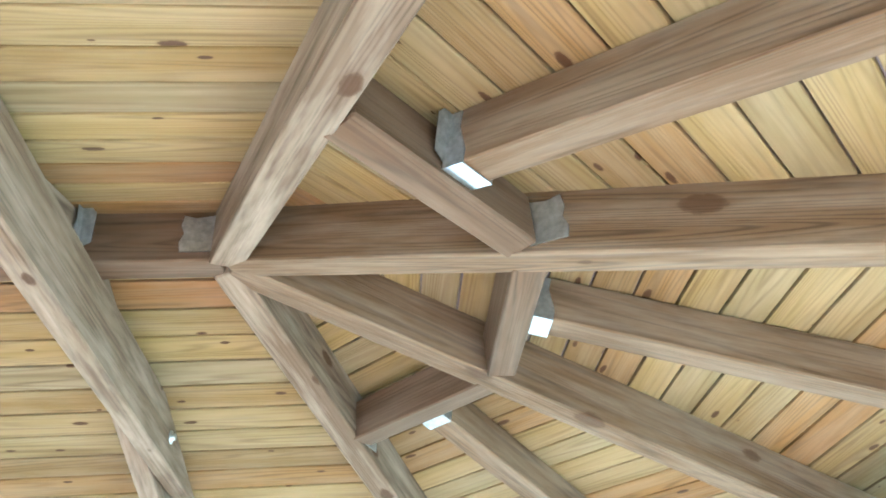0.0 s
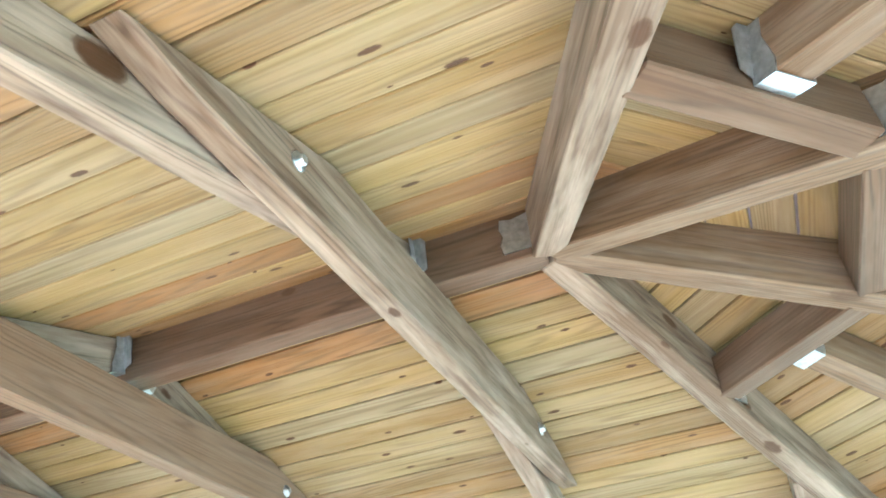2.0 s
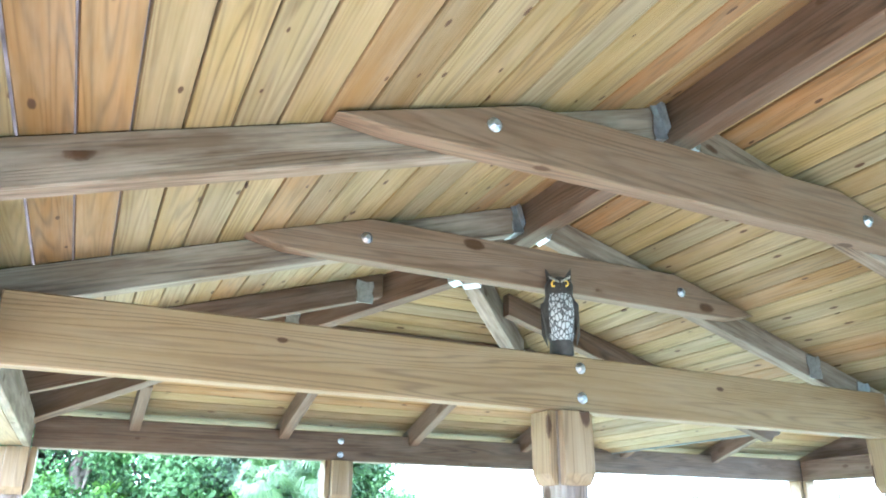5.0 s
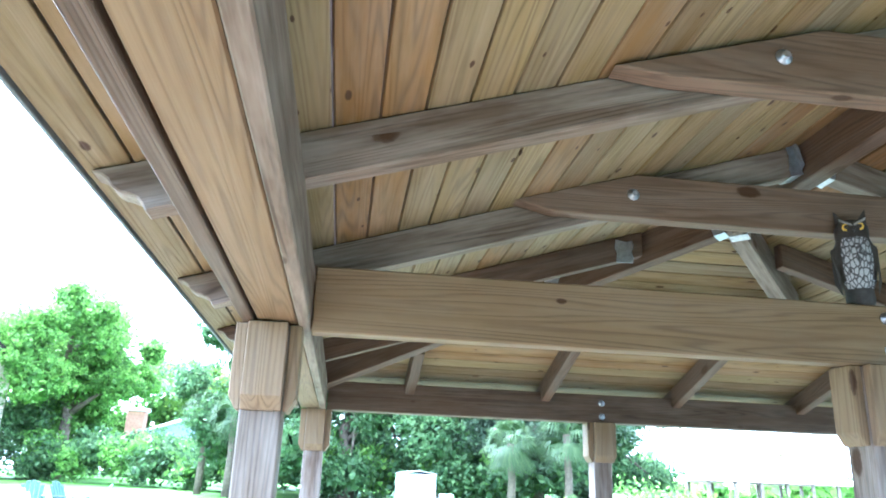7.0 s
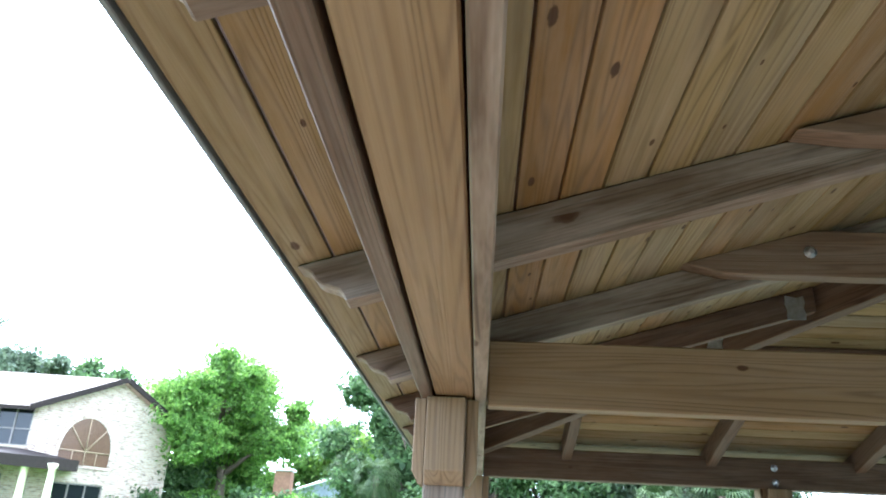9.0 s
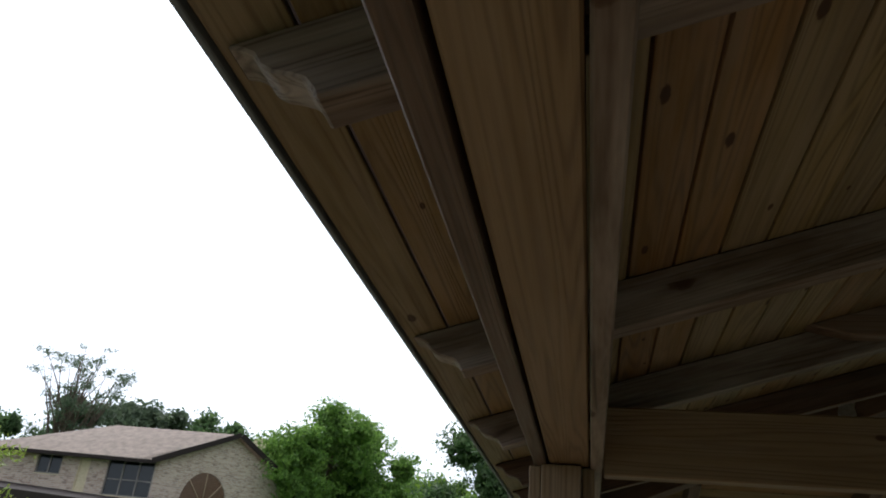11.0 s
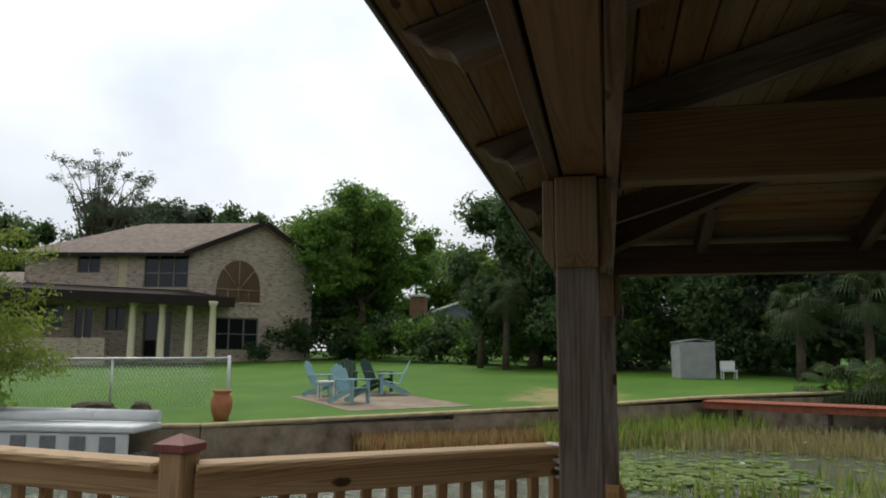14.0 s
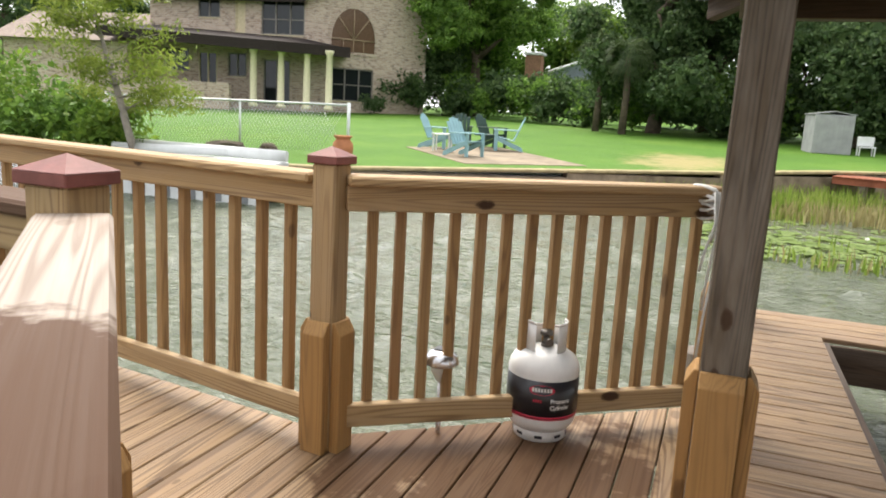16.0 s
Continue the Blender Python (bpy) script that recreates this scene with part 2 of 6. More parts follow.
STEEL = plain("galvanised_steel", (0.44, 0.48, 0.54), rough=0.36, metal=0.85, vary=0.35, scale=40, bump=0.05)
DRIP = plain("drip_edge", (0.13, 0.155, 0.17), rough=0.5, vary=0.2)
SHINGLE = plain("roof_shingle", (0.12, 0.10, 0.09), rough=0.9, vary=0.4, scale=14, bump=0.5)
CAPRED = plain("maroon_cap", (0.20, 0.07, 0.06), rough=0.55, vary=0.25, scale=20)


# ---- building blocks ----
def link(name, bm, mat, parent=None, label="", m=None):
    me = bpy.data.meshes.new(name)
    bm.to_mesh(me)
    bm.free()
    for k in (mat if isinstance(mat, (list, tuple)) else [mat]):
        me.materials.append(k)
    ob = new(name, me)
    if m is not None:
        ob.matrix_basis = m
    if parent is not None:
        ob.parent = parent
    if label:
        ob["label"] = label
    return ob


def part(name, bm, mat, parent, label="", m=None):
    return link(name, bm, mat, parent, label, m)


def thing(name, label, category, group="", kind="", m=None):
    ob = new(name)
    ob.empty_display_size = 0.1
    if m is not None:
        ob.matrix_basis = m
    return tagged(ob, label, category, group, kind)


def bm_box(x0, x1, y0, y1, z0, z1, bevel=0.004, bm=None):
    own = bm is None
    bm = bm or bmesh.new()
    vs = [bm.verts.new((x, y, z)) for x in (x0, x1) for y in (y0, y1) for z in (z0, z1)]
    fs = [bm.faces.new([vs[i] for i in f]) for f in ((0, 1, 3, 2), (4, 6, 7, 5), (0, 4, 5, 1), (2, 3, 7, 6), (0, 2, 6, 4), (1, 5, 7, 3))]
    if bevel:
        es = list({e for f in fs for e in f.edges})
        bmesh.ops.bevel(bm, geom=es, offset=bevel, segments=1, affect="EDGES")
    return bm


def bm_prism(outline, axis, a, b, bevel=0.0, bm=None):
    """A prism: outline of 2D points in the plane across axis ('x','y','z'), from a to b along it."""
    bm = bm or bmesh.new()

    def place(p, d):
        return {"x": (d, p[0], p[1]), "y": (p[0], d, p[1]), "z": (p[0], p[1], d)}[axis]
    lo = [bm.verts.new(place(p, a)) for p in outline]
    hi = [bm.verts.new(place(p, b)) for p in outline]
    k = len(outline)
    faces = [bm.faces.new(lo), bm.faces.new(hi[::-1])]
    faces += [bm.faces.new((lo[i], hi[i], hi[(i + 1) % k], lo[(i + 1) % k])) for i in range(k)]
    bmesh.ops.recalc_face_normals(bm, faces=faces)
    if bevel:
        bmesh.ops.bevel(bm, geom=list({e for f in faces for e in f.edges}), offset=bevel, segments=1, affect="EDGES")
    return bm


def bm_lathe(profile, steps=24, bm=None, cap=True):
    bm = bm or bmesh.new()
    rings = []
    for r, z in profile:
        rings.append([bm.verts.new((r * math.cos(2 * math.pi * k / steps), r * math.sin(2 * math.pi * k / steps), z)) for k in range(steps)])
    for a, b in zip(rings, rings[1:]):
        for k in range(steps):
            bm.faces.new((a[k], a[(k + 1) % steps], b[(k + 1) % steps], b[k])).smooth = True
    if cap:
        bm.faces.new(rings[0][::-1])
        bm.faces.new(rings[-1])
    return bm


def bm_tube(points, radius, steps=8, bm=None):
    """A round rod along a line of points; radius: one, or one for each point."""
    bm = bm or bmesh.new()
    pts = [Vector(p) for p in points]
    rr = radius if isinstance(radius, (list, tuple)) else [radius] * len(pts)
    rings = []
    for k, p in enumerate(pts):
        d = (pts[min(k + 1, len(pts) - 1)] - pts[max(k - 1, 0)]).normalized()
        u = d.orthogonal().normalized() if abs(d.z) > 0.95 else Vector((0, 0, 1)).cross(d).normalized()
        w = d.cross(u)
        rings.append([bm.verts.new(p + rr[k] * (math.cos(2 * math.pi * j / steps) * u + math.sin(2 * math.pi * j / steps) * w)) for j in range(steps)])
    for a, b in zip(rings, rings[1:]):
        for j in range(steps):
            bm.faces.new((a[j], a[(j + 1) % steps], b[(j + 1) % steps], b[j])).smooth = True
    bm.faces.new(rings[0][::-1])
    bm.faces.new(rings[-1])
    return bm


def along(p0, p1):
    """The pose of a piece whose local x runs from p0 to p1 and whose y stays level; and its length."""
    p0, p1 = Vector(p0), Vector(p1)
    x = (p1 - p0).normalized()
    y = Vector((0, 0, 1)).cross(x)
    y = y.normalized() if y.length > 1e-4 else Vector((0, 1, 0))
    z = x.cross(y)
    m = Matrix((x, y, z)).transposed().to_4x4()
    m.translation = p0
    return m, (p1 - p0).length


def timber(name, p0, p1, w, h, mat, parent=None, bevel=0.005, label=""):
    """A sawn stick of width w and height h, its bottom centre line from p0 to p1."""
    m, length = along(p0, p1)
    return link(name, bm_box(0, length, -w / 2, w / 2, 0, h, bevel), mat, parent, label, m)


def plumb(name, p0, p1, w, h, mat, parent=None, tail=None, bevel=0.004):
    """A sloping stick with plumb cut ends and upright sides: bottom line p0 to p1, h its upright depth."""
    p0, p1 = Vector(p0), Vector(p1)
    flat = Vector((p1.x - p0.x, p1.y - p0.y, 0))
    length, rise = flat.length, p1.z - p0.z
    outline = [(0, 0), (length, rise)]
    if tail:
        outline += [(length + a, rise + b) for a, b in tail]
    end = outline[-1][0]
    outline += [(end, rise * end / length + h), (0, h)]
    # the local x axis, and with it the grain, follows the slope
    m, run = along(p0, p1)
    c, d = length / run, rise / run
    bm = bmesh.new()
    bm_prism([(a * c + b * d, b * c - a * d) for a, b in outline], "y", -w / 2, w / 2, bevel, bm)
    return link(name, bm, mat, parent, "", m)


# ---- the pavilion's roof frame ----
PITCH = 0.31
END_PITCH = 0.292
RIDGE_Z, CEIL_Z = 2.757, 2.945
RIDGE_L = 3.13
RX = -0.017
EAVE = 2.573


def ceil_z(d, pitch=PITCH):
    """The underside of the boards, d metres from the ridge."""
    return CEIL_Z - pitch * d


def boards(name, o, u, v, outline, pitch, label, seed, fall=PITCH, first=0.0):
    """A slope of boards that run along u; v points down the slope, level; outline: four (u, v) corners of the trapezium.
    first: where the first joint lies. Each board is a separate thick plank with eased edges."""
    rng = random.Random(seed)
    u, v = Vector(u).normalized(), Vector(v).normalized()
    down = (v - Vector((0, 0, fall))).normalized()
    up = u.cross(down)
    if up.z < 0:
        up = -up
    m = Matrix((u, up.cross(u), up)).transposed().to_4x4()
    m.translation = o
    sgn = 1 if (up.cross(u)).dot(down) > 0 else -1
    k = math.sqrt(1 + fall * fall)
    (a0, b0), (a1, _), (a2, b2), (a3, _) = outline
    verts, faces = [], []
    s, n = b0 * k, 0
    end = b2 * k
    while s < end - 0.01:
        t = min(first * k if n == 0 and first else s + pitch, end)

        def edge(w, f=b0 * k, g=end):
            q = (w - f) / (g - f)
            return a0 + (a3 - a0) * q, a1 + (a2 - a1) * q
        (l0, r0), (l1, r1) = edge(s), edge(t)
        cuts = [0.0, 1.0]
        lift = rng.uniform(0, 0.002)
        for c0, c1 in zip(cuts, cuts[1:]):
            e = 0.003
            ring = []
            for zz, inset in ((0.0, 0.0068), (0.0035, 0.0045), (0.022, 0.0045)):
                y0, y1 = s + inset * 0.8, t - inset * 0.8
                p = [(l0 + (r0 - l0) * c0 + e, y0), (l0 + (r0 - l0) * c1 - e, y0), (l1 + (r1 - l1) * c1 - e, y1), (l1 + (r1 - l1) * c0 + e, y1)]
                ring.append([(x, sgn * y, zz + lift) for x, y in p])
            base = len(verts)
            for r in ring:
                verts += r
            faces.append((base + 3, base + 2, base + 1, base) if sgn > 0 else (base, base + 1, base + 2, base + 3))
            for q in (0, 4):
                for j in range(4):
                    f = (base + q + j, base + q + (j + 1) % 4, base + q + 4 + (j + 1) % 4, base + q + 4 + j)
                    faces.append(f if sgn > 0 else f[::-1])
            faces.append((base + 8, base + 9, base + 10, base + 11) if sgn > 0 else (base + 11, base + 10, base + 9, base + 8))
        s, n = t, n + 1
    me = bpy.data.meshes.new(name)
    me.from_pydata(verts, [], faces)
    me.materials.append(CEIL)
    ob = new(name, me)
    ob.matrix_basis = m
    return tagged(ob, label, "ceiling", kind="structure")


T8 = math.tan(radians(22.5))
LBL = "sloping ceiling of knotty yellow pine boards"
BP = 0.118
FAR_Y = 5.68
# main slopes, then the three facets of the near end, then the far hip
FARW = FAR_Y - RIDGE_L
boards("ceiling", (0, 0, CEIL_Z), (0, 1, 0), (-1, 0, 0), [(0, 0.02), (RIDGE_L, 0.02), (RIDGE_L + FARW, EAVE), (-EAVE * T8, EAVE)], 0.1217, LBL, 1, first=0.1398)
boards("ceiling", (0, 0, CEIL_Z), (0, 1, 0), (1, 0, 0), [(0, 0.02), (RIDGE_L, 0.02), (RIDGE_L + FARW, EAVE), (-EAVE * T8, EAVE)], 0.119, LBL, 2, first=0.10)
for k, a in enumerate((-45, 0, 45)):
    out = Vector((math.sin(radians(a)), -math.cos(radians(a)), 0))
    side = Vector((out.y, -out.x, 0))
    boards("ceiling", (0, 0, CEIL_Z), side, out, [(-0.02 * T8, 0.02), (0.02 * T8, 0.02), (EAVE * T8, EAVE), (-EAVE * T8, EAVE)], 0.1205 if k == 1 else 0.119, LBL, 3 + k, END_PITCH, 0.098 if k == 1 else 0.1106)
boards("ceiling", (0, RIDGE_L, CEIL_Z), (1, 0, 0), (0, 1, 0), [(-0.02, 0.02), (5.0, 0.02), (5.2, FARW), (-EAVE, FARW)], BP, LBL, 7)

# roof covering above the boards
boards("ceiling", (0, RIDGE_L, CEIL_Z), (1, 0, 0), (0, -1, 0), [(2.57, 0.02), (5.2, 0.02), (5.2, 2.5), (2.57, 2.5)], BP, LBL, 8)
bm = bmesh.new()
top = 0.085
apex = [bm.verts.new((0, 0, CEIL_Z + top)), bm.verts.new((0, RIDGE_L, CEIL_Z + top))]
E1 = EAVE + 0.02
ze = ceil_z(E1) + top
rim = [(-E1, FAR_Y + 0.02), (-E1, -E1 * T8), (-E1 * T8, -E1), (E1 * T8, -E1), (E1, -E1 * T8), (E1, FAR_Y + 0.02)]
rv = [bm.verts.new((x, y, ze)) for x, y in rim]
bm.faces.new((apex[1], rv[0], rv[1], apex[0]))
for i in range(1, 4):
    bm.faces.new((apex[0], rv[i], rv[i + 1]))
bm.faces.new((apex[0], rv[4], rv[5], apex[1]))
ext = [bm.verts.new((5.2, FAR_Y + 0.02, ze)), bm.verts.new((5.2, RIDGE_L, CEIL_Z + top))]
bm.faces.new((apex[1], ext[1], ext[0], rv[0]))
side = [bm.verts.new((2.58, RIDGE_L, CEIL_Z + top)), bm.verts.new((2.58, RIDGE_L - 2.52, ze)), bm.verts.new((5.22, RIDGE_L - 2.52, ze)), bm.verts.new((5.22, RIDGE_L, CEIL_Z + top))]
bm.faces.new(side)
bmesh.ops.solidify(bm, geom=list(bm.faces), thickness=-0.02)
bmesh.ops.recalc_face_normals(bm, faces=list(bm.faces))
tagged(link("roof", bm, SHINGLE), "dark shingle roof over the pine boards", "roof", kind="structure")

# drip edge along the eaves
E2 = EAVE + 0.006
rim2 = [(-E2, FAR_Y), (-E2, -E2 * T8), (-E2 * T8, -E2), (E2 * T8, -E2), (E2, -E2 * T8), (E2, FAR_Y)]
for i in range(5):
    (xa, ya), (xb, yb) = rim2[i], rim2[i + 1]
    rimz = ceil_z(EAVE, END_PITCH if 0 < i < 4 else PITCH) - 0.008
    tagged(timber("trim", (xa, ya, rimz), (xb, yb, rimz), 0.012, 0.1, DRIP, bevel=0.002), "thin dark metal drip edge along the eave", "trim", kind="structure")
rimz = ceil_z(EAVE) - 0.008
tagged(timber("trim", (-E2, FAR_Y + 0.007, rimz), (5.2, FAR_Y + 0.007, rimz), 0.012, 0.1, DRIP, bevel=0.002), "thin dark metal drip edge along the eave", "trim", kind="structure")

ridge = timber("ridge_beam", (RX, 0.0, RIDGE_Z), (RX, RIDGE_L, RIDGE_Z), 0.089, 0.187, BROWN)
tagged(ridge, "dark brown ridge beam under the board ceiling", "beam")


# hips of the near end
def hip(angle, r0, r1, label):
    d = Vector((math.sin(radians(angle)), -math.cos(radians(angle)), 0))
    s = END_PITCH * math.cos(radians(22.5))
    a, b = d * r0, d * r1
    h = plumb("hip_rafter", (RX + a.x, a.y, RIDGE_Z - s * r0), (RX + b.x, b.y, RIDGE_Z - s * r1), 0.089, 0.186, HIPWOOD if abs(angle) < 45 else TIMBER)
    return tagged(h, label, "rafter", "hip rafters of the roof's end")


for a in (-67.5, -22.5, 22.5, 67.5):
    hip(a, 0.02, 2.62, "weathered pine hip rafter below the boards")


def hanger_mesh(w=0.089, h=0.13, bm=None):
    """A joist hanger that opens towards +x: a stirrup of thin plate with two nailing flanges at x = 0."""
    bm = bmesh.new()
    t = 0.003
    bm_box(0, 0.055, -w / 2 - t, w / 2 + t, -t, 0, 0, bm)
    for s in (-1, 1):
        y0, y1 = sorted((s * w / 2, s * (w / 2 + t)))
        out = [(0, 0), (0.055, 0), (0.055, 0.03), (0.03, h * 0.7), (0.03, h), (0, h)]
        bm_prism(out, "y", y0, y1, 0, bm)
        f = [(s * w / 2, 0.012), (s * (w / 2 + 0.032), 0.028), (s * (w / 2 + 0.040), h - 0.015), (s * (w / 2 + 0.028), h), (s * w / 2, h)]
        bm_prism(f, "x", 0.0, t, 0, bm)
    return bm


HANGER = bpy.data.meshes.new("joist_hanger")
_b = hanger_mesh()
_b.to_mesh(HANGER)
_b.free()
HANGER.materials.append(STEEL)


def hanger(p, way, lean=0.0):
    """A hanger at p whose joist leaves along the level direction way, sinking by lean."""
    x = Vector((way[0], way[1], -lean)).normalized()
    y = Vector((0, 0, 1)).cross(x).normalized()
    m = Matrix((x, y, x.cross(y))).transposed().to_4x4()
    m.translation = p
    ob = new("joist_hanger", HANGER)
    ob.matrix_basis = m
    return tagged(ob, "galvanised steel joist hanger nailed to the timber", "bracket", "joist hangers")


# blocks between the hips and the jack rafters hung on them
HS = END_PITCH * math.cos(radians(22.5))
for k, (a0, a1) in enumerate(((-67.5, -22.5), (-22.5, 22.5), (22.5, 67.5))):
    r = 0.865
    e0 = Vector((math.sin(radians(a0)), -math.cos(radians(a0)), 0)) * r
    e1 = Vector((math.sin(radians(a1)), -math.cos(radians(a1)), 0)) * r
    dirn = (e1 - e0).normalized()
    zb = RIDGE_Z - HS * r + 0.012
    p0, p1 = e0 + dirn * 0.045, e1 - dirn * 0.045
    tagged(timber("blocking", (RX + p0.x, p0.y, zb), (RX + p1.x, p1.y, zb), 0.089, 0.14, BROWN), "short brown pine block between two hip rafters", "block", "blocks between the hips")
    am = radians((a0 + a1) / 2)
    out = Vector((math.sin(am), -math.cos(am), 0))
    mid = (e0 + e1) / 2
    ap = mid.length
    s0 = mid + out * 0.047
    d0 = ap + 0.047
    zj = ceil_z(d0, END_PITCH) - 0.143
    s1 = out * 2.5
    jack = plumb("jack_rafter", (RX + s0.x, s0.y, zj), (RX + s1.x, s1.y, ceil_z(2.5, END_PITCH) - 0.143), 0.089, 0.140, HIPWOOD)
    tagged(jack, "pine jack rafter hung on a block", "rafter", "jack rafters")
    hanger(Vector((RX, 0, 0)) + s0 + Vector((0, 0, zj - 0.002)), out, PITCH)

# common rafters with shaped tails, hung on the ridge
TAIL = [(0.006, 0.014), (0.02, 0.031), (0.042, 0.039), (0.066, 0.044), (0.084, 0.056), (0.096, 0.074), (0.112, 0.083), (0.134, 0.086)]
RAFTERS = (0.43, 1.56, 2.53)


def common(y, s, x0, top_off=0.002, label="sawn pine rafter with a curved tail", mat=None):
    d0, d1 = abs(x0), 2.42
    h = 0.134
    r = plumb("rafter", (s * d0, y, ceil_z(d0) - h - top_off), (s * d1, y, ceil_z(d1) - h - top_off), 0.07, h, mat or TIMBER, tail=TAIL)
    return tagged(r, label, "rafter", "common rafters")


for y in RAFTERS:
    for s in (-1, 1):
        common(y, s, 0.046)
        hanger((RX + s * 0.0455, y, ceil_z(0.05) - 0.138), (s, 0), PITCH)
for y in (-0.52, 3.45, 4.35):
    for s in (-1, 1):
        if y > 4 and s > 0:
            continue
        common(y, s, 0.62 * 2.0 if y > 4 else (1.35 if y < 0 else 0.40), label="sawn pine jack rafter with a curved tail", mat=BROWN if y > 3 else None)

# collar ties bolted to the rafters
BOLT = bpy.data.meshes.new("bolt")
_b = bm_lathe([(0.024, 0), (0.024, 0.004), (0.013, 0.005), (0.013, 0.016), (0.010, 0.018)], 12)
_b.to_mesh(BOLT)
_b.free()
BOLT.materials.append(STEEL)


def bolt(p, way, parent):
    ob = new("bolt", BOLT)
    ob.matrix_basis = Matrix.Translation(p) @ Vector(way).to_track_quat("Z", "Y").to_matrix().to_4x4()
    ob.parent = parent
    return ob


for y, cx, zb in ((0.315, 0.0, 2.538), (1.444, 0.015, 2.535), (2.416, -0.03, 2.50)):
    t = 0.07
    half = 1.30
    h = 0.185
    zt = zb + h
    # the upper corners are cut to the slope of the boards
    xa = (CEIL_Z - 0.012 - zt) / PITCH
    zb = min(zb, ceil_z(half) - 0.022)
    out = [(-half, ceil_z(half) - 0.006), (-half + 0.16, zb), (half - 0.16, zb), (half, ceil_z(half) - 0.006), (xa, zt), (-xa, zt)]
    bm = bm_prism([(x + cx, z) for x, z in out], "y", -t / 2, t / 2, 0.004)
    m = Matrix.Translation((0, y + t / 2, 0))
    tie = tagged(link("collar_tie", bm, TIMBER if y < 1 else TIEWOOD, m=m), "pine collar tie bolted across a pair of rafters", "tie beam", "collar ties")
    for s in (-1, 1):
        bolt((s * 0.82 + cx, -t / 2, zb + 0.095), (0, -1, 0), tie)

# the far hub: hip rafters, header and straps
zr = RIDGE_Z
for xe in (-2.45, 0.80):
    hp = plumb("hip_rafter", (RX, RIDGE_L + 0.03, zr), (RX + xe, RIDGE_L + 0.03 + abs(xe), zr - PITCH * abs(xe)), 0.089, 0.18, BROWN if xe < 0 else TIMBER)
    tagged(hp, "dark pine hip rafter at the roof's far end", "rafter", "hip rafters of the roof's end")
hd = timber("header", (-0.84, RIDGE_L + 0.92, zr - PITCH * 0.86), (3.4, RIDGE_L + 0.92, zr - PITCH * 0.86), 0.06, 0.17, BROWN)
tagged(hd, "dark brown header below the far roof boards", "beam")
hanger((RX + 0.82, RIDGE_L + 0.86, zr - PITCH * 0.82 - 0.004), (-0.7, -0.7), -PITCH * 0.7)
for s in (-1, 1):
    hanger((RX + s * 0.03, RIDGE_L + 0.04, zr - 0.006), (s * 0.7, 0.7), PITCH * 0.7)


def strap(p, way):
    """A flat nail plate on the side of a timber."""
    y = Vector((way[0], way[1], 0)).normalized()
    nrm = Vector((y.y, -y.x, 0))
    out = [(-0.045, 0), (0.045, 0), (0.05, 0.03), (0.04, 0.06), (0.05, 0.09), (0.045, 0.125), (0.01, 0.115), (-0.045, 0.125), (-0.052, 0.08), (-0.042, 0.05)]
    bm = bm_prism(out, "y", -0.002, 0.002)
    m = Matrix((y, -nrm, Vector((0, 0, 1)))).transposed().to_4x4()
    m.translation = p
    return tagged(link("nail_plate", bm, STEEL, m=m), "galvanised nail plate on the side of a timber", "bracket", "nail plates")


d = 0.72
strap((RX - d - 0.045, RIDGE_L + d, zr - PITCH * d + 0.03), (-0.7, 0.7))
strap((-0.504, 3.412, 2.637), (1, 0))
strap((1.75, 2.486, ceil_z(1.75) - 0.135), (1, 0))
strap((2.12, 2.486, ceil_z(2.12) - 0.135), (1, 0))
# plates where the hips meet the ridge and the blocks
strap((RX - 0.0485, 0.068, RIDGE_Z + 0.028), (0, 1))
for a, sd in ((-22.5, -1), (67.5, -1), (22.5, 1)):
    e = Vector((math.sin(radians(a)), -math.cos(radians(a)), 0))
    side = Vector((-e.y, e.x, 0)) * sd
    q = e * 0.915 + side * 0.049
    strap((RX + q.x, q.y, RIDGE_Z - HS * 0.915 + 0.03), (e.x, e.y))

# far rafters down to the far beam
for x in (-1.45, -0.42, 0.62, 1.65, 2.7, 3.8):
    y0 = RIDGE_L + max(0.9, abs(x) + 0.12 if x < 0 else 0.9)
    r = plumb("rafter", (x, y0, CEIL_Z - PITCH * (y0 - RIDGE_L) - 0.15), (x, FAR_Y - 0.05, CEIL_Z - PITCH * (FAR_Y - 0.05 - RIDGE_L) - 0.15), 0.07, 0.146, BROWN)
    tagged(r, "brown pine rafter above the far beam", "rafter", "common rafters")

# ---- beams ----
BZ = 1.977


def eave_beam(s, y0, y1):
    b = thing("eave_beam", "built-up pine eave beam of three planks", "beam", "eave beams")
    for x0, x1, z0, z1, mat in ((-2.286, -2.243, BZ, BZ + 0.19, BROWN), (-2.233, -2.101, BZ + 0.006, BZ + 0.19, BEAMWOOD), (-2.096, -2.056, BZ - 0.004, BZ + 0.19, TIMBER)):
        xa, xb = sorted((-s * x0, -s * x1))
        m = Matrix.Translation(((xa + xb) / 2, y0, z0)) @ pose(0, 0, 0, 0, 0, 90)
        part("plank", bm_box(0, y1 - y0, -(xb - xa) / 2, (xb - xa) / 2, 0, z1 - z0, 0.004), mat, b, m=m)
    return b


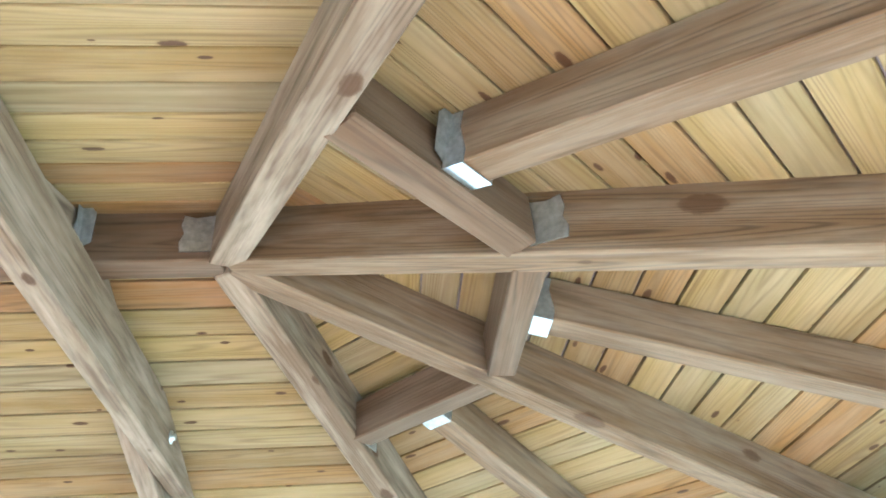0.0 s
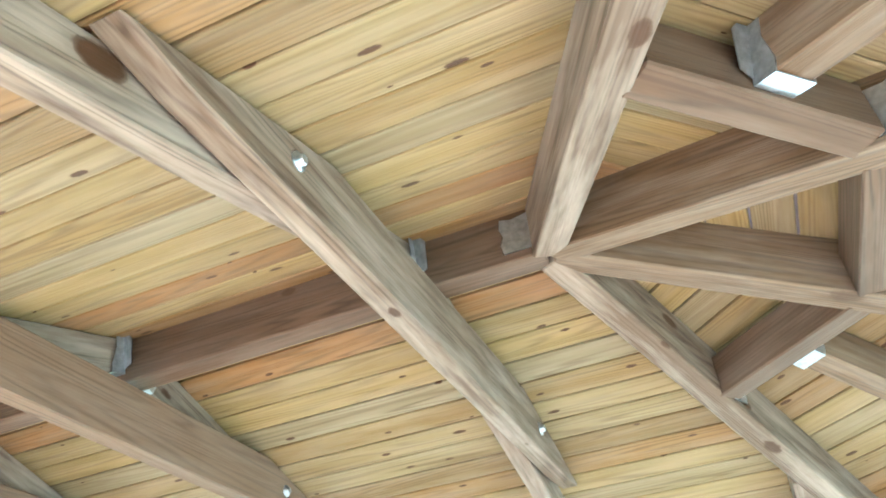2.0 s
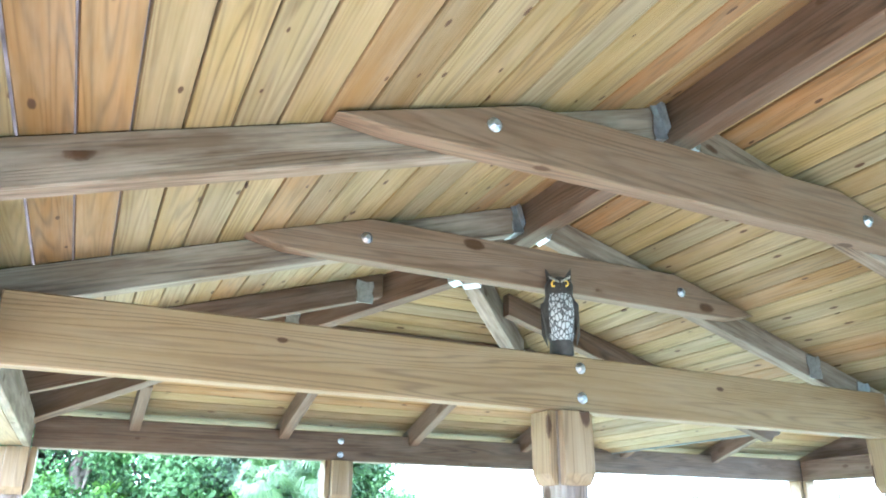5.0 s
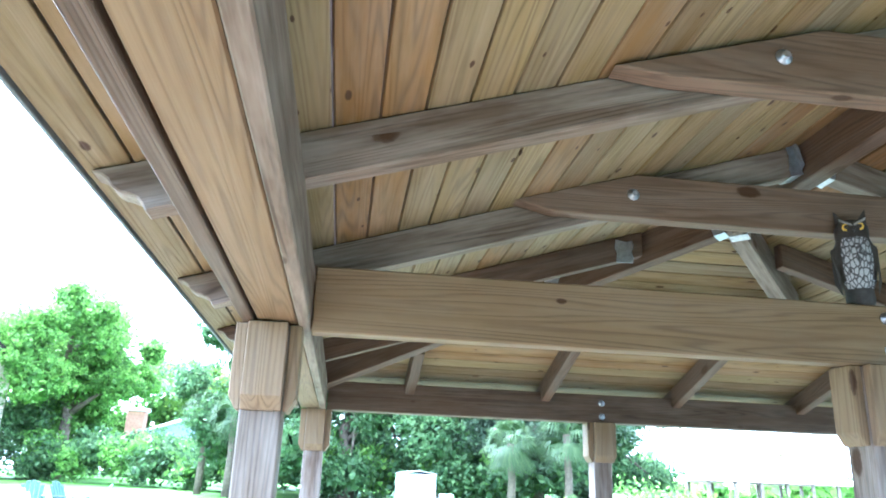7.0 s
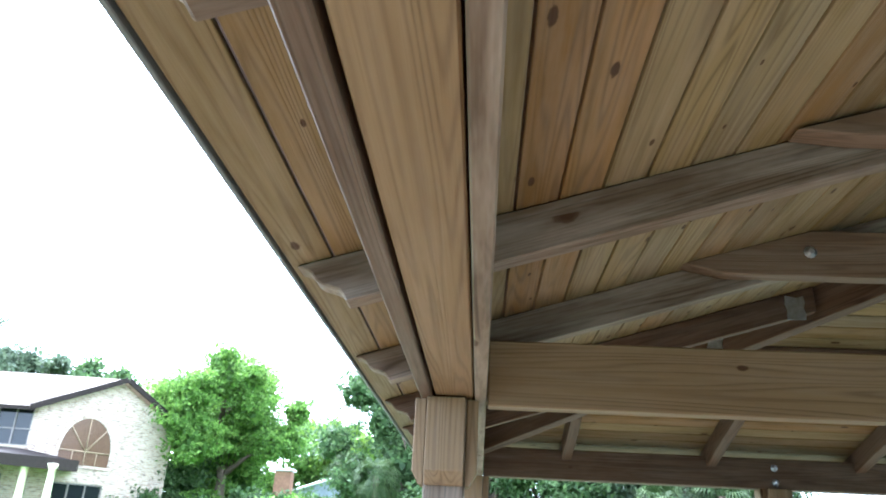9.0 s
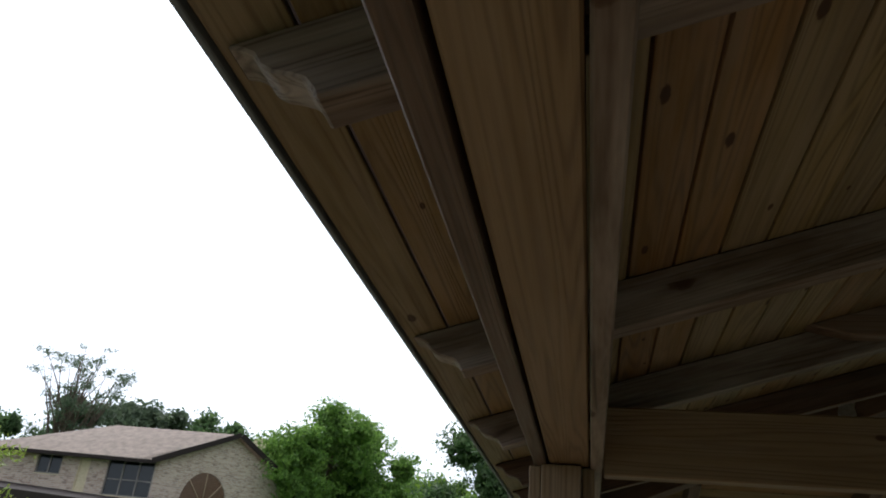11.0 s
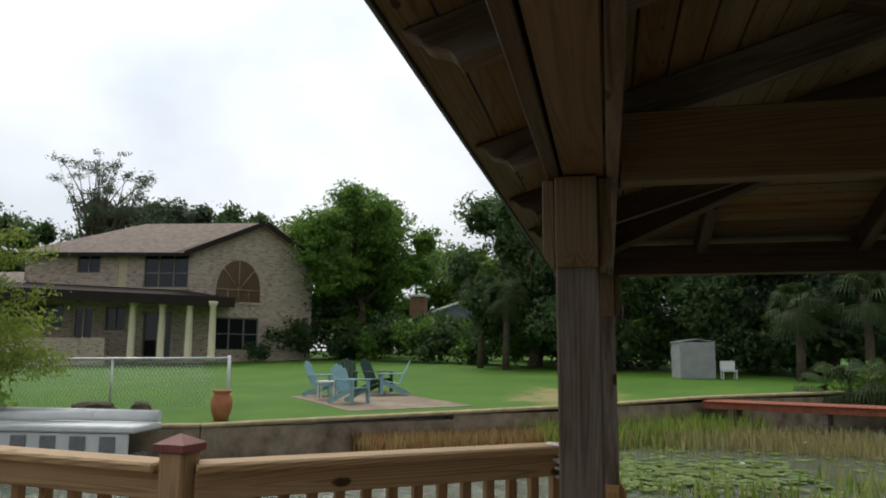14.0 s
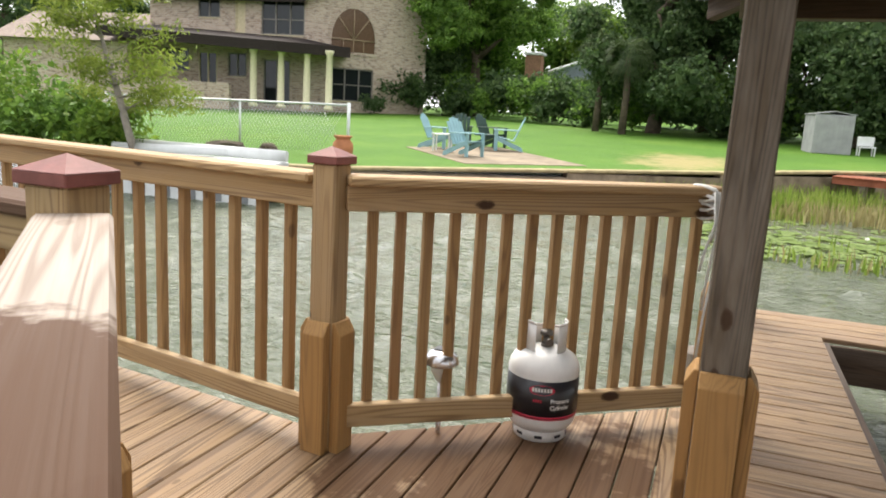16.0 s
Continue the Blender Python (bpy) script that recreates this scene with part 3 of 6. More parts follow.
eave_beam(-1, -0.95, 5.35)
eave_beam(1, -0.95, 2.30)
tie_beam = timber("tie_beam", (-2.052, 2.372, 1.955), (2.05, 2.372, 1.955), 0.084, 0.232, BEAMWOOD)
tagged(tie_beam, "long knotty pine tie beam across the pavilion", "beam")
inv = tie_beam.matrix_basis.inverted()
for z in (2.012, 2.137):
    b = bolt((0, 0, 0), (0, 0, 1), tie_beam)
    b.matrix_basis = inv @ Matrix.Translation((0.095, 2.329, z)) @ Vector((0, -1, 0)).to_track_quat("Z", "Y").to_matrix().to_4x4()
far_beam = timber("far_beam", (-2.05, 5.40, BZ), (5.1, 5.40, BZ), 0.14, 0.205, BROWN)
tagged(far_beam, "brown stained beam across the far side", "beam")
inv = far_beam.matrix_basis.inverted()
for z in (2.02, 2.12):
    b = bolt((0, 0, 0), (0, 0, 1), far_beam)
    b.matrix_basis = inv @ Matrix.Translation((0.02, 5.328, z)) @ Vector((0, -1, 0)).to_track_quat("Z", "Y").to_matrix().to_4x4()
tagged(timber("side_beam", (5.03, 1.0, BZ), (5.03, 5.32, BZ), 0.14, 0.205, BROWN), "brown beam at the far corner", "beam")
tagged(timber("gable_board", (5.16, 1.0, BZ + 0.2), (5.16, FAR_Y - 0.03, BZ + 0.2), 0.03, 0.22, BROWN), "brown board closing the roof above the outer beam", "board")
# beams of the near end
for a0, a1 in ((-67.5, -22.5), (-22.5, 22.5), (22.5, 67.5)):
    R8 = 2.17 / math.cos(radians(22.5))
    q0 = Vector((math.sin(radians(a0)), -math.cos(radians(a0)), 0)) * (R8 - 0.04)
    q1 = Vector((math.sin(radians(a1)), -math.cos(radians(a1)), 0)) * (R8 - 0.04)
    tagged(timber("end_beam", (q0.x, q0.y, BZ), (q1.x, q1.y, BZ), 0.14, 0.19, TIMBER), "pine beam round the pavilion's end", "beam")


# ---- posts ----
def cleat_mesh(w, t, h, cut, top):
    """An upright board with one chamfered end, laid with its length along x; front face towards -y."""
    if top:
        out = [(0, 0), (t, 0), (t, h - cut), (t * 0.35, h), (0, h)]
    else:
        out = [(0, 0), (t * 0.35, 0), (t, cut), (t, h), (0, h)]
    bm = bm_prism([(-a, b) for a, b in out], "x", -w / 2, w / 2, 0.003)
    bm.transform(pose(0, 0, 0, 0, -90, 0).inverted())
    return bm


def post(x, y, base, height, w, mat, turn=0.0, head=0.29, foot=0.53, foot_mat=None, label="", name="post", sides=(0, 90, 180, 270), cap=False):
    p = thing(name, label, "post", "posts", m=pose(x, y, base, 0, 0, turn))
    up = pose(0, 0, 0, 0, -90, 0)
    part("shaft", bm_box(0, height, -w / 2, w / 2, -w / 2, w / 2, 0.006), mat, p, m=up)
    for a in sides:
        r = pose(0, 0, 0, 0, 0, a)
        if head:
            part("head_board", cleat_mesh(w - 0.006, 0.040, head, 0.045, False), BEAMWOOD, p, m=r @ Matrix.Translation((0, -w / 2 - 0.001, height - head)) @ up)
        if foot:
            part("foot_board", cleat_mesh(w - 0.004, 0.040, foot, 0.045, True), foot_mat or SLEEVE, p, "orange-brown pine foot board", m=r @ Matrix.Translation((0, -w / 2 - 0.001, 0)) @ up)
    if cap:
        c = w / 2 + 0.014
        bm = bmesh.new()
        bm_box(-c, c, -c, c, 0, 0.028, 0.003, bm)
        lo = [bm.verts.new(v) for v in ((-c, -c, 0.028), (c, -c, 0.028), (c, c, 0.028), (-c, c, 0.028))]
        tip = bm.verts.new((0, 0, 0.062))
        for i in range(4):
            bm.faces.new((lo[i], lo[(i + 1) % 4], tip))
        part("post_cap", bm, CAPRED, p, "maroon pyramid cap", m=Matrix.Translation((0, 0, height)))
    return p


post(-2.193, 2.412, 0.0, 1.976, 0.138, POSTWOOD, label="weathered grey-brown roof post with boarded head and foot")
post(0.035, 2.40, 0.0, 1.953, 0.138, TIMBER, label="pine roof post under the middle of the tie beam", foot=0.5)
post(-2.12, 5.40, 0.0, 1.976, 0.138, TIMBER, label="pine roof post at the far corner")
post(0.02, 5.40, 0.0, 1.976, 0.138, TIMBER, label="pine roof post under the far beam")
post(5.03, 5.40, 0.0, 1.976, 0.138, TIMBER, label="pine roof post at the far outer corner")
post(2.168, 2.412, 0.0, 1.976, 0.138, TIMBER, label="pine roof post at the tie beam's end")


# ---- deck ----
deck = thing("floor", "pine plank deck over the water", "deck", kind="structure")


def deck_board(p0, p1, w=0.122, slant=0.0):
    """A plank from p0 to p1; slant: how far its far end's left corner runs ahead of the right one."""
    p0, p1 = Vector((*p0, -0.032)), Vector((*p1, -0.032))
    m, length = along(p0, p1)
    out = [(0, -w / 2), (length - slant / 2, -w / 2), (length + slant / 2, w / 2), (0, w / 2)]
    return part("plank", bm_prism(out, "z", 0, 0.032, 0.004), DECK, deck, m=m)


def north(x):
    """The deck's edge under the outer railing."""
    if x < -3.56:
        return 2.43 + (-3.56 - x) * 0.14
    return 2.43 + (x + 3.56) * 0.80


x = -2.31 - 38 * 0.128
while x < 2.2:
    outer = x < -2.26
    y1 = north(x) if outer else 2.50
    y0 = -2.4 if x > -2.9 else max(-2.4, 0.55 - (x + 2.9) * 0.95) if x > -3.75 else 1.36
    rise = (north(x - 0.061) - north(x + 0.061)) if outer else 0.0
    deck_board((x, y0), (x, y1), slant=rise)
    x += 0.128
y = 2.58
while y < 5.05:
    deck_board((-2.24, y), (-1.56, y), 0.138)
    y += 0.145
y = 5.16
while y < 5.7:
    deck_board((-2.24, y), (5.2, y), 0.138)
    y += 0.145
for p0, p1 in (((-1.54, 2.6), (-1.54, 5.06)), ((-2.22, 2.6), (-2.22, 5.6))):
    tagged(timber("joist", (*p0, -0.26), (*p1, -0.26), 0.04, 0.24, BROWN), "deck edge joist above the water", "joist", "deck joists")
tagged(timber("joist", (-1.54, 5.07, -0.27), (5.2, 5.07, -0.27), 0.04, 0.235, BROWN), "deck edge joist above the water", "joist", "deck joists")
tagged(timber("joist", (-1.54, 2.5, -0.27), (2.2, 2.5, -0.27), 0.04, 0.235, BROWN), "deck edge joist above the water", "joist", "deck joists")
tagged(timber("joist", (-3.57, 2.36, -0.24), (-2.3, 3.36, -0.24), 0.04, 0.205, BROWN), "deck edge joist above the water", "joist", "deck joists")
tagged(timber("joist", (-7.0, 2.86, -0.24), (-3.6, 2.38, -0.24), 0.04, 0.205, BROWN), "deck edge joist above the water", "joist", "deck joists")
for px, py in ((-2.3, 5.3), (-1.6, 5.3), (0.1, 5.3), (-3.5, 2.2), (-5.2, 2.5), (-2.2, 2.4), (0.0, 2.4), (2.1, 2.4)):
    bm = bm_lathe([(0.12, -2.2), (0.115, -0.27)], 14)
    tagged(link("piling", bm, POSTWOOD, m=Matrix.Translation((px, py, 0))), "round wooden piling under the deck", "piling", "pilings")


# ---- railings ----
def railing(p0, p1, label, cap_mat=RAILWOOD, first=0.05, pitch=0.0945, top=1.034, cap_w=0.14, count=None):
    m, length = along((*p0, 0), (*p1, 0))
    r = thing("railing", label, "railing", "deck railings", m=m)
    part("cap_rail", bm_box(0, length, -cap_w / 2, cap_w / 2, top - 0.036, top, 0.008), cap_mat, r)
    part("upper_rail", bm_box(0, length, -0.03, 0.012, top - 0.128, top - 0.037, 0.004), RAILWOOD, r)
    part("bottom_rail", bm_box(0, length, -0.03, 0.012, 0.085, 0.172, 0.004), RAILWOOD, r)
    bm = bm_box(0, top - 0.20, -0.019, 0.019, -0.019, 0.019, 0.003)
    me = bpy.data.meshes.new("baluster")
    bm.to_mesh(me)
    bm.free()
    me.materials.append(BALUSTER)
    x = first
    rng = random.Random(int(length * 1000))
    while x < length - 0.03:
        ob = new("baluster", me)
        ob.matrix_basis = pose(x, 0.032, 0.10, 0, -90, rng.uniform(-1.5, 1.5))
        ob.parent = r
        x += pitch
    return r


RP = (-3.565, 2.335)
post(*RP, 0.0, 1.07, 0.10, RAILWOOD, turn=-6, head=0, foot=0.50, label="pine railing post with a maroon cap", name="railing_post", cap=True)
railing((-3.51, 2.345), (-2.26, 3.27), "pine deck railing with square balusters", first=0.106, pitch=0.1053)
railing((-7.2, 3.00), (-3.62, 2.345), "long pine deck railing with square balusters", first=0.025, pitch=0.15)
post(-2.20, 3.30, 0.0, 1.03, 0.09, RAILWOOD, turn=36, head=0, foot=0.62, label="pine railing post behind the roof post", name="railing_post")
RP2 = (-3.51, 1.15)
post(*RP2, 0.0, 1.085, 0.115, RAILWOOD, turn=0, head=0, foot=0.5, label="pine railing post with a maroon cap", name="railing_post", cap=True)
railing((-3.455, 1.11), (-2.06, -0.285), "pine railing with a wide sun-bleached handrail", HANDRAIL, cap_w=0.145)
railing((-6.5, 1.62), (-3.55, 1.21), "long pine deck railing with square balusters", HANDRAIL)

# ---- water ----
WATER_Z = -0.55
m, n, l, b = material("lake_water", 0.08)
b.inputs["Base Color"].default_value = (0.045, 0.06, 0.03, 1)
b.inputs["IOR"].default_value = 1.33
tc = n.new("ShaderNodeTexCoord")
wv = mapped(n, l, tc.outputs["Object"], (1.0, 2.4, 1.0))
n1 = noise_node(n, l, wv, 2.6, 4.0, 0.6)
n2 = noise_node(n, l, wv, 11.0, 3.0, 0.6)
col = ramp(n, [(0.35, (0.062, 0.075, 0.045)), (0.7, (0.105, 0.118, 0.075))])
l.new(noise_node(n, l, tc.outputs["Object"], 0.25, 3.0), col.inputs["Fac"])
l.new(col.outputs[0], b.inputs["Base Color"])
hgt = math_node(n, l, "ADD", math_node(n, l, "MULTIPLY", n1, 1.0), math_node(n, l, "MULTIPLY", n2, 0.22))
bu = n.new("ShaderNodeBump")
bu.inputs["Strength"].default_value, bu.inputs["Distance"].default_value = 1.0, 0.10
l.new(hgt, bu.inputs["Height"])
l.new(bu.outputs[0], b.inputs["Normal"])
WATER = m
# one sheet: waves near the deck, flat towards the horizon
gx = np.concatenate([[-900, -300, -90, -40, -24], np.arange(-15, 8.01, 0.11), [12, 20, 40, 90, 300, 900]])
gy = np.concatenate([[-900, -200, -40, -8], np.arange(-1, 15.01, 0.10), [17, 20, 26, 40, 90, 300, 900]])
X, Y = np.meshgrid(gx, gy)
H = np.zeros_like(X)
wr_ = np.random.default_rng(4)
for k in range(16):
    lam = 0.26 * 1.10 ** k
    th = radians(62) + wr_.normal(0, 0.7)
    ph = wr_.uniform(0, 6.28)
    arg = 2 * np.pi * (X * np.cos(th) + Y * np.sin(th)) / lam + ph + 0.9 * np.sin(0.8 * X + 0.5 * Y + k)
    H += 0.0135 * (lam / 0.6) ** 0.75 * (np.abs(np.sin(arg / 2)) * -1.6 + 0.8)
fade = np.clip((X + 15) / 3, 0, 1) * np.clip((8 - X) / 3, 0, 1) * np.clip((Y + 1) / 2, 0, 1) * np.clip((15 - Y) / 5, 0, 1)
H *= 0.68 * fade
verts = np.stack([X, Y, WATER_Z + H], -1).reshape(-1, 3)
nx, ny = len(gx), len(gy)
idx = (np.arange(ny - 1)[:, None] * nx + np.arange(nx - 1)[None, :]).reshape(-1, 1)
faces = idx + np.array([[0, 1, nx + 1, nx]])
me = bpy.data.meshes.new("water")
me.from_pydata(verts.tolist(), [], faces.tolist())
me.polygons.foreach_set("use_smooth", [True] * len(me.polygons))
me.materials.append(WATER)
tagged(new("water", me), "rippled green-grey lake water", "water", kind="structure")

# ---- lawn, seawall ----
SHORE = [(-60, 4), (-22, 9.6), (-15, 11.2), (-11.2, 12.0), (-9.6, 12.75), (-5.45, 15.85), (-2.39, 18.1), (0.35, 20.7), (4.5, 23.2), (9, 25.5), (14, 30), (17, 42), (22, 70), (40, 200), (60, 700)]


def lawn_z(x, y):
    """The lawn rises gently inland from the seawall."""
    d = max(0.0, y - 13.0)
    return 0.10 + 0.036 * d - 0.00012 * d * d if d < 60 else 0.10 + 2.16 - 0.43


m, n, l, b = material("lawn_grass", 0.85)
tc = n.new("ShaderNodeTexCoord")
g1 = noise_node(n, l, tc.outputs["Object"], 0.35, 5.0, 0.6)
g2 = noise_node(n, l, tc.outputs["Object"], 14.0, 4.0, 0.7)
r1 = ramp(n, [(0.3, (0.05, 0.135, 0.008)), (0.55, (0.075, 0.18, 0.012)), (0.72, (0.125, 0.215, 0.022))])
l.new(g1, r1.inputs["Fac"])
colr = mix_node(n, l, math_node(n, l, "MULTIPLY", g2, 0.6), r1.outputs[0], (0.045, 0.10, 0.01))
# a worn, dry patch near the seawall
pd = n.new("ShaderNodeVectorMath")
pd.operation = "DISTANCE"
l.new(mapped(n, l, tc.outputs["Object"], (1.0, 0.55, 0.0)), pd.inputs[0])
pd.inputs[1].default_value = (-3.3, 11.2, 0)
g3 = math_node(n, l, "ADD", math_node(n, l, "MULTIPLY", pd.outputs["Value"], 0.28), noise_node(n, l, tc.outputs["Object"], 1.6, 4.0, 0.65))
r3 = ramp(n, [(0.68, (1, 1, 1)), (0.98, (0, 0, 0))])
l.new(g3, r3.inputs["Fac"])
colr = mix_node(n, l, math_node(n, l, "MULTIPLY", r3.outputs[0], 0.75), colr, (0.33, 0.25, 0.12))
l.new(colr, b.inputs["Base Color"])
bu = n.new("ShaderNodeBump")
bu.inputs["Strength"].default_value, bu.inputs["Distance"].default_value = 0.7, 0.05
l.new(g2, bu.inputs["Height"])
l.new(bu.outputs[0], b.inputs["Normal"])
LAWN = m
bm = bmesh.new()
cols = []
for k, (x, y) in enumerate(SHORE):
    column = []
    for s in (0, 1.2, 3, 6, 10, 16, 24, 34, 50, 80, 200, 700):
        yy = y + s
        xx = x - s * 0.25
        column.append(bm.verts.new((xx, yy, lawn_z(xx, yy))))
    cols.append(column)
for a, c in zip(cols, cols[1:]):
    for i in range(len(a) - 1):
        f = bm.faces.new((a[i], c[i], c[i + 1], a[i + 1]))
        f.smooth = True
bmesh.ops.recalc_face_normals(bm, faces=list(bm.faces))
if sum(f.normal.z for f in bm.faces) < 0:
    bmesh.ops.reverse_faces(bm, faces=list(bm.faces))
tagged(link("ground", bm, LAWN), "mown green lawn rising from the lake", "lawn", kind="structure")

CONCRETE = plain("seawall_concrete", (0.30, 0.24, 0.17), rough=0.85, vary=0.6, scale=2.2, bump=0.6, second=(0.10, 0.07, 0.05))
CAPSTONE = plain("seawall_cap", (0.38, 0.31, 0.17), rough=0.85, vary=0.35, scale=4, bump=0.3)
for k in range(2, 9):
    (xa, ya), (xb, yb) = SHORE[k], SHORE[k + 1]
    za, zb2 = lawn_z(xa, ya) - 0.06, lawn_z(xb, yb) - 0.06
    w = timber("wall", (xa, ya, -1.2), (xb, yb, -1.2), 0.22, 1.2 + min(za, zb2), CONCRETE, bevel=0.0)
    tagged(w, "stained concrete seawall", "seawall", kind="structure")
    c = timber("wall_cap", (xa, ya, za), (xb, yb, zb2), 0.30, 0.075, CAPSTONE, bevel=0.02)
    tagged(c, "pale concrete cap along the seawall", "seawall", kind="structure")


# ---- the brick house across the lawn ----
def brick_material():
    m, n, l, b = material("tan_brick", 0.85)
    tc = n.new("ShaderNodeTexCoord")
    br = n.new("ShaderNodeTexBrick")
    br.inputs["Scale"].default_value = 1.0
    br.inputs["Brick Width"].default_value, br.inputs["Row Height"].default_value = 0.30, 0.10
    br.inputs["Mortar Size"].default_value = 0.012
    br.inputs["Color1"].default_value, br.inputs["Color2"].default_value = (0.54, 0.43, 0.335, 1), (0.37, 0.27, 0.205, 1)
    br.inputs["Mortar"].default_value = (0.50, 0.46, 0.40, 1)
    l.new(tc.outputs["Object"], br.inputs["Vector"])
    pn = noise_node(n, l, mapped(n, l, tc.outputs["Object"], (3.2, 9.0, 1.0)), 1.0, 1.0, 0.4)
    pr = ramp(n, [(0.60, (0, 0, 0)), (0.66, (1, 1, 1))])
    l.new(pn, pr.inputs["Fac"])
    c = mix_node(n, l, math_node(n, l, "MULTIPLY", pr.outputs[0], 0.75), br.outputs["Color"], (0.20, 0.15, 0.13))
    l.new(c, b.inputs["Base Color"])
    bu = n.new("ShaderNodeBump")
    bu.inputs["Strength"].default_value, bu.inputs["Distance"].default_value = 0.5, 0.01
    l.new(br.outputs["Fac"], bu.inputs["Height"])
    bu.invert = True
    l.new(bu.outputs[0], b.inputs["Normal"])
    return m


BRICK = brick_material()
ROOFING = plain("house_shingles", (0.27, 0.215, 0.18), rough=0.9, vary=0.3, scale=3, bump=0.5)
FASCIA = plain("dark_fascia", (0.03, 0.022, 0.02), rough=0.9)
GLASS = plain("dark_window_glass", (0.015, 0.018, 0.02), rough=0.06, vary=0.1, bump=0.0)
ARCHGLASS = plain("brown_arch_glass", (0.13, 0.075, 0.045), rough=0.25, vary=0.2, bump=0.0)
FRAME = plain("window_frame", (0.22, 0.20, 0.18), rough=0.5)
CREAM = plain("cream_column", (0.70, 0.64, 0.45), rough=0.6, vary=0.12)
CREAMWALL = plain("cream_siding", (0.62, 0.54, 0.36), rough=0.7, vary=0.15)
WHITE = plain("white_paint", (0.70, 0.71, 0.71), rough=0.55, vary=0.12, scale=4)
HL, HR = Vector((-24.9, 37.1, 0)), Vector((-20.2, 43.2, 0))
HG = (HR - HL).normalized()
HW = Vector((-0.982, -0.189, 0)).normalized()
NG, NW = Vector((HG.y, -HG.x, 0)), Vector((-HW.y, HW.x, 0))
if NW.y > 0:
    NW = -NW
HZ = 1.0


def frame_of(o, d, nrm):
    """Local x along d, local y up, local z out of the wall."""
    m = Matrix((d, Vector((0, 0, 1)), nrm)).transposed().to_4x4()
    m.translation = o
    return m


house = thing("house", "two-storey tan brick house with an arched window", "house")


def wall_panel(m, length, z0, z1, holes, mat, extra=None):
    """A wall 0.25 m thick, with openings (s0, s1, z0, z1) right through it."""
    bm = bmesh.new()
    xs = sorted({0, length, *(h[0] for h in holes), *(h[1] for h in holes)})
    zs = sorted({z0, z1, *(h[2] for h in holes), *(h[3] for h in holes)})
    solid = {(i, k) for i in range(len(xs) - 1) for k in range(len(zs) - 1)
             if not any(h[0] < (xs[i] + xs[i + 1]) / 2 < h[1] and h[2] < (zs[k] + zs[k + 1]) / 2 < h[3] for h in holes)}
    grid = {}

    def at(i, k, d):
        if (i, k, d) not in grid:
            grid[i, k, d] = bm.verts.new((xs[i], zs[k], -0.25 * d))
        return grid[i, k, d]
    for i, k in sorted(solid):
        c = ((i, k), (i + 1, k), (i + 1, k + 1), (i, k + 1))
        for d in (0, 1):
            bm.faces.new([at(*p, d) for p in c])
        for e, beside in enumerate(((i, k - 1), (i + 1, k), (i, k + 1), (i - 1, k))):
            if beside not in solid:
                a, b = c[e], c[(e + 1) % 4]
                bm.faces.new((at(*a, 0), at(*b, 0), at(*b, 1), at(*a, 1)))
    bmesh.ops.recalc_face_normals(bm, faces=list(bm.faces))
    if extra:
        bm_prism(extra, "z", -0.25, 0, 0, bm)
    return part("wall", bm, mat, house, m=m)


def window(m, s0, s1, z0, z1, panes, bars=(), frame_mat=None, glass=None):
    w = part("window", bm_box(s0, s1, z0 - 0.05, z0, -0.1, 0.05, 0), CREAMWALL, house, "window in the brick wall", m=m)
    bm = bmesh.new()
    t = 0.07
    for a, b, c, d in ((s0, s1, z0, z0 + t), (s0, s1, z1 - t, z1), (s0, s0 + t, z0 + t, z1 - t), (s1 - t, s1, z0 + t, z1 - t)):
        bm_box(a, b, c, d, -0.14, -0.04, 0, bm)
    for k in range(1, panes):
        x = s0 + (s1 - s0) * k / panes
        bm_box(x - 0.04, x + 0.04, z0 + t, z1 - t, -0.14, -0.05, 0, bm)
    for q in bars:
        z = z0 + (z1 - z0) * q
        bm_box(s0 + t, s1 - t, z - 0.03, z + 0.03, -0.135, -0.06, 0, bm)
    part("frame", bm, frame_mat or FRAME, w)
    for k in range(panes):
        a, b = s0 + (s1 - s0) * k / panes, s0 + (s1 - s0) * (k + 1) / panes
        part("pane", bm_box(a + 0.02, b - 0.02, z0 + 0.02, z1 - 0.02, -0.12, -0.11, 0), glass or GLASS, w)
    return w


MG = frame_of(HL, HG, NG)
MW = frame_of(HL, HW, NW)
GLEN = 7.7
ghole = [(1.45, 4.17, 1.62, 3.5)]
wall_panel(MG, GLEN, HZ - 0.3, 7.15, ghole, BRICK, [(0, 7.15), (GLEN, 7.15), (4.2, 9.05)])
window(MG, 1.45, 4.17, 1.62, 3.5, 3, (0.5,))
# the arched window: glass, brick ring, spokes
aw = part("window", bm_box(1.35, 4.27, 4.28, 4.42, -0.05, 0.07, 0), BRICK, house, "large half-round brown window", m=MG)
arc = [(2.81 + 1.36 * math.cos(radians(a)), 5.07 + 1.80 * math.sin(radians(a))) for a in range(0, 181, 10)]
part("pane", bm_prism([(1.45, 4.4), (4.17, 4.4)] + arc, "z", 0.0, 0.02), ARCHGLASS, aw)
for a in range(0, 180, 6):
    p = [(2.81 + r * math.cos(radians(b)), 5.07 + (r + 0.44) * math.sin(radians(b))) for r, b in ((1.37, a), (1.60, a), (1.60, a + 5.4), (1.37, a + 5.4))]
    part("brick", bm_prism(p, "z", 0.0, 0.05), BRICK, aw)
bm = bmesh.new()
for a in (45, 90, 135):
    e = (2.81 + 1.36 * math.cos(radians(a)), 5.07 + 1.80 * math.sin(radians(a)))
    bm_tube([(2.81, 5.12, 0.04), (e[0], e[1], 0.04)], 0.035, 6, bm)
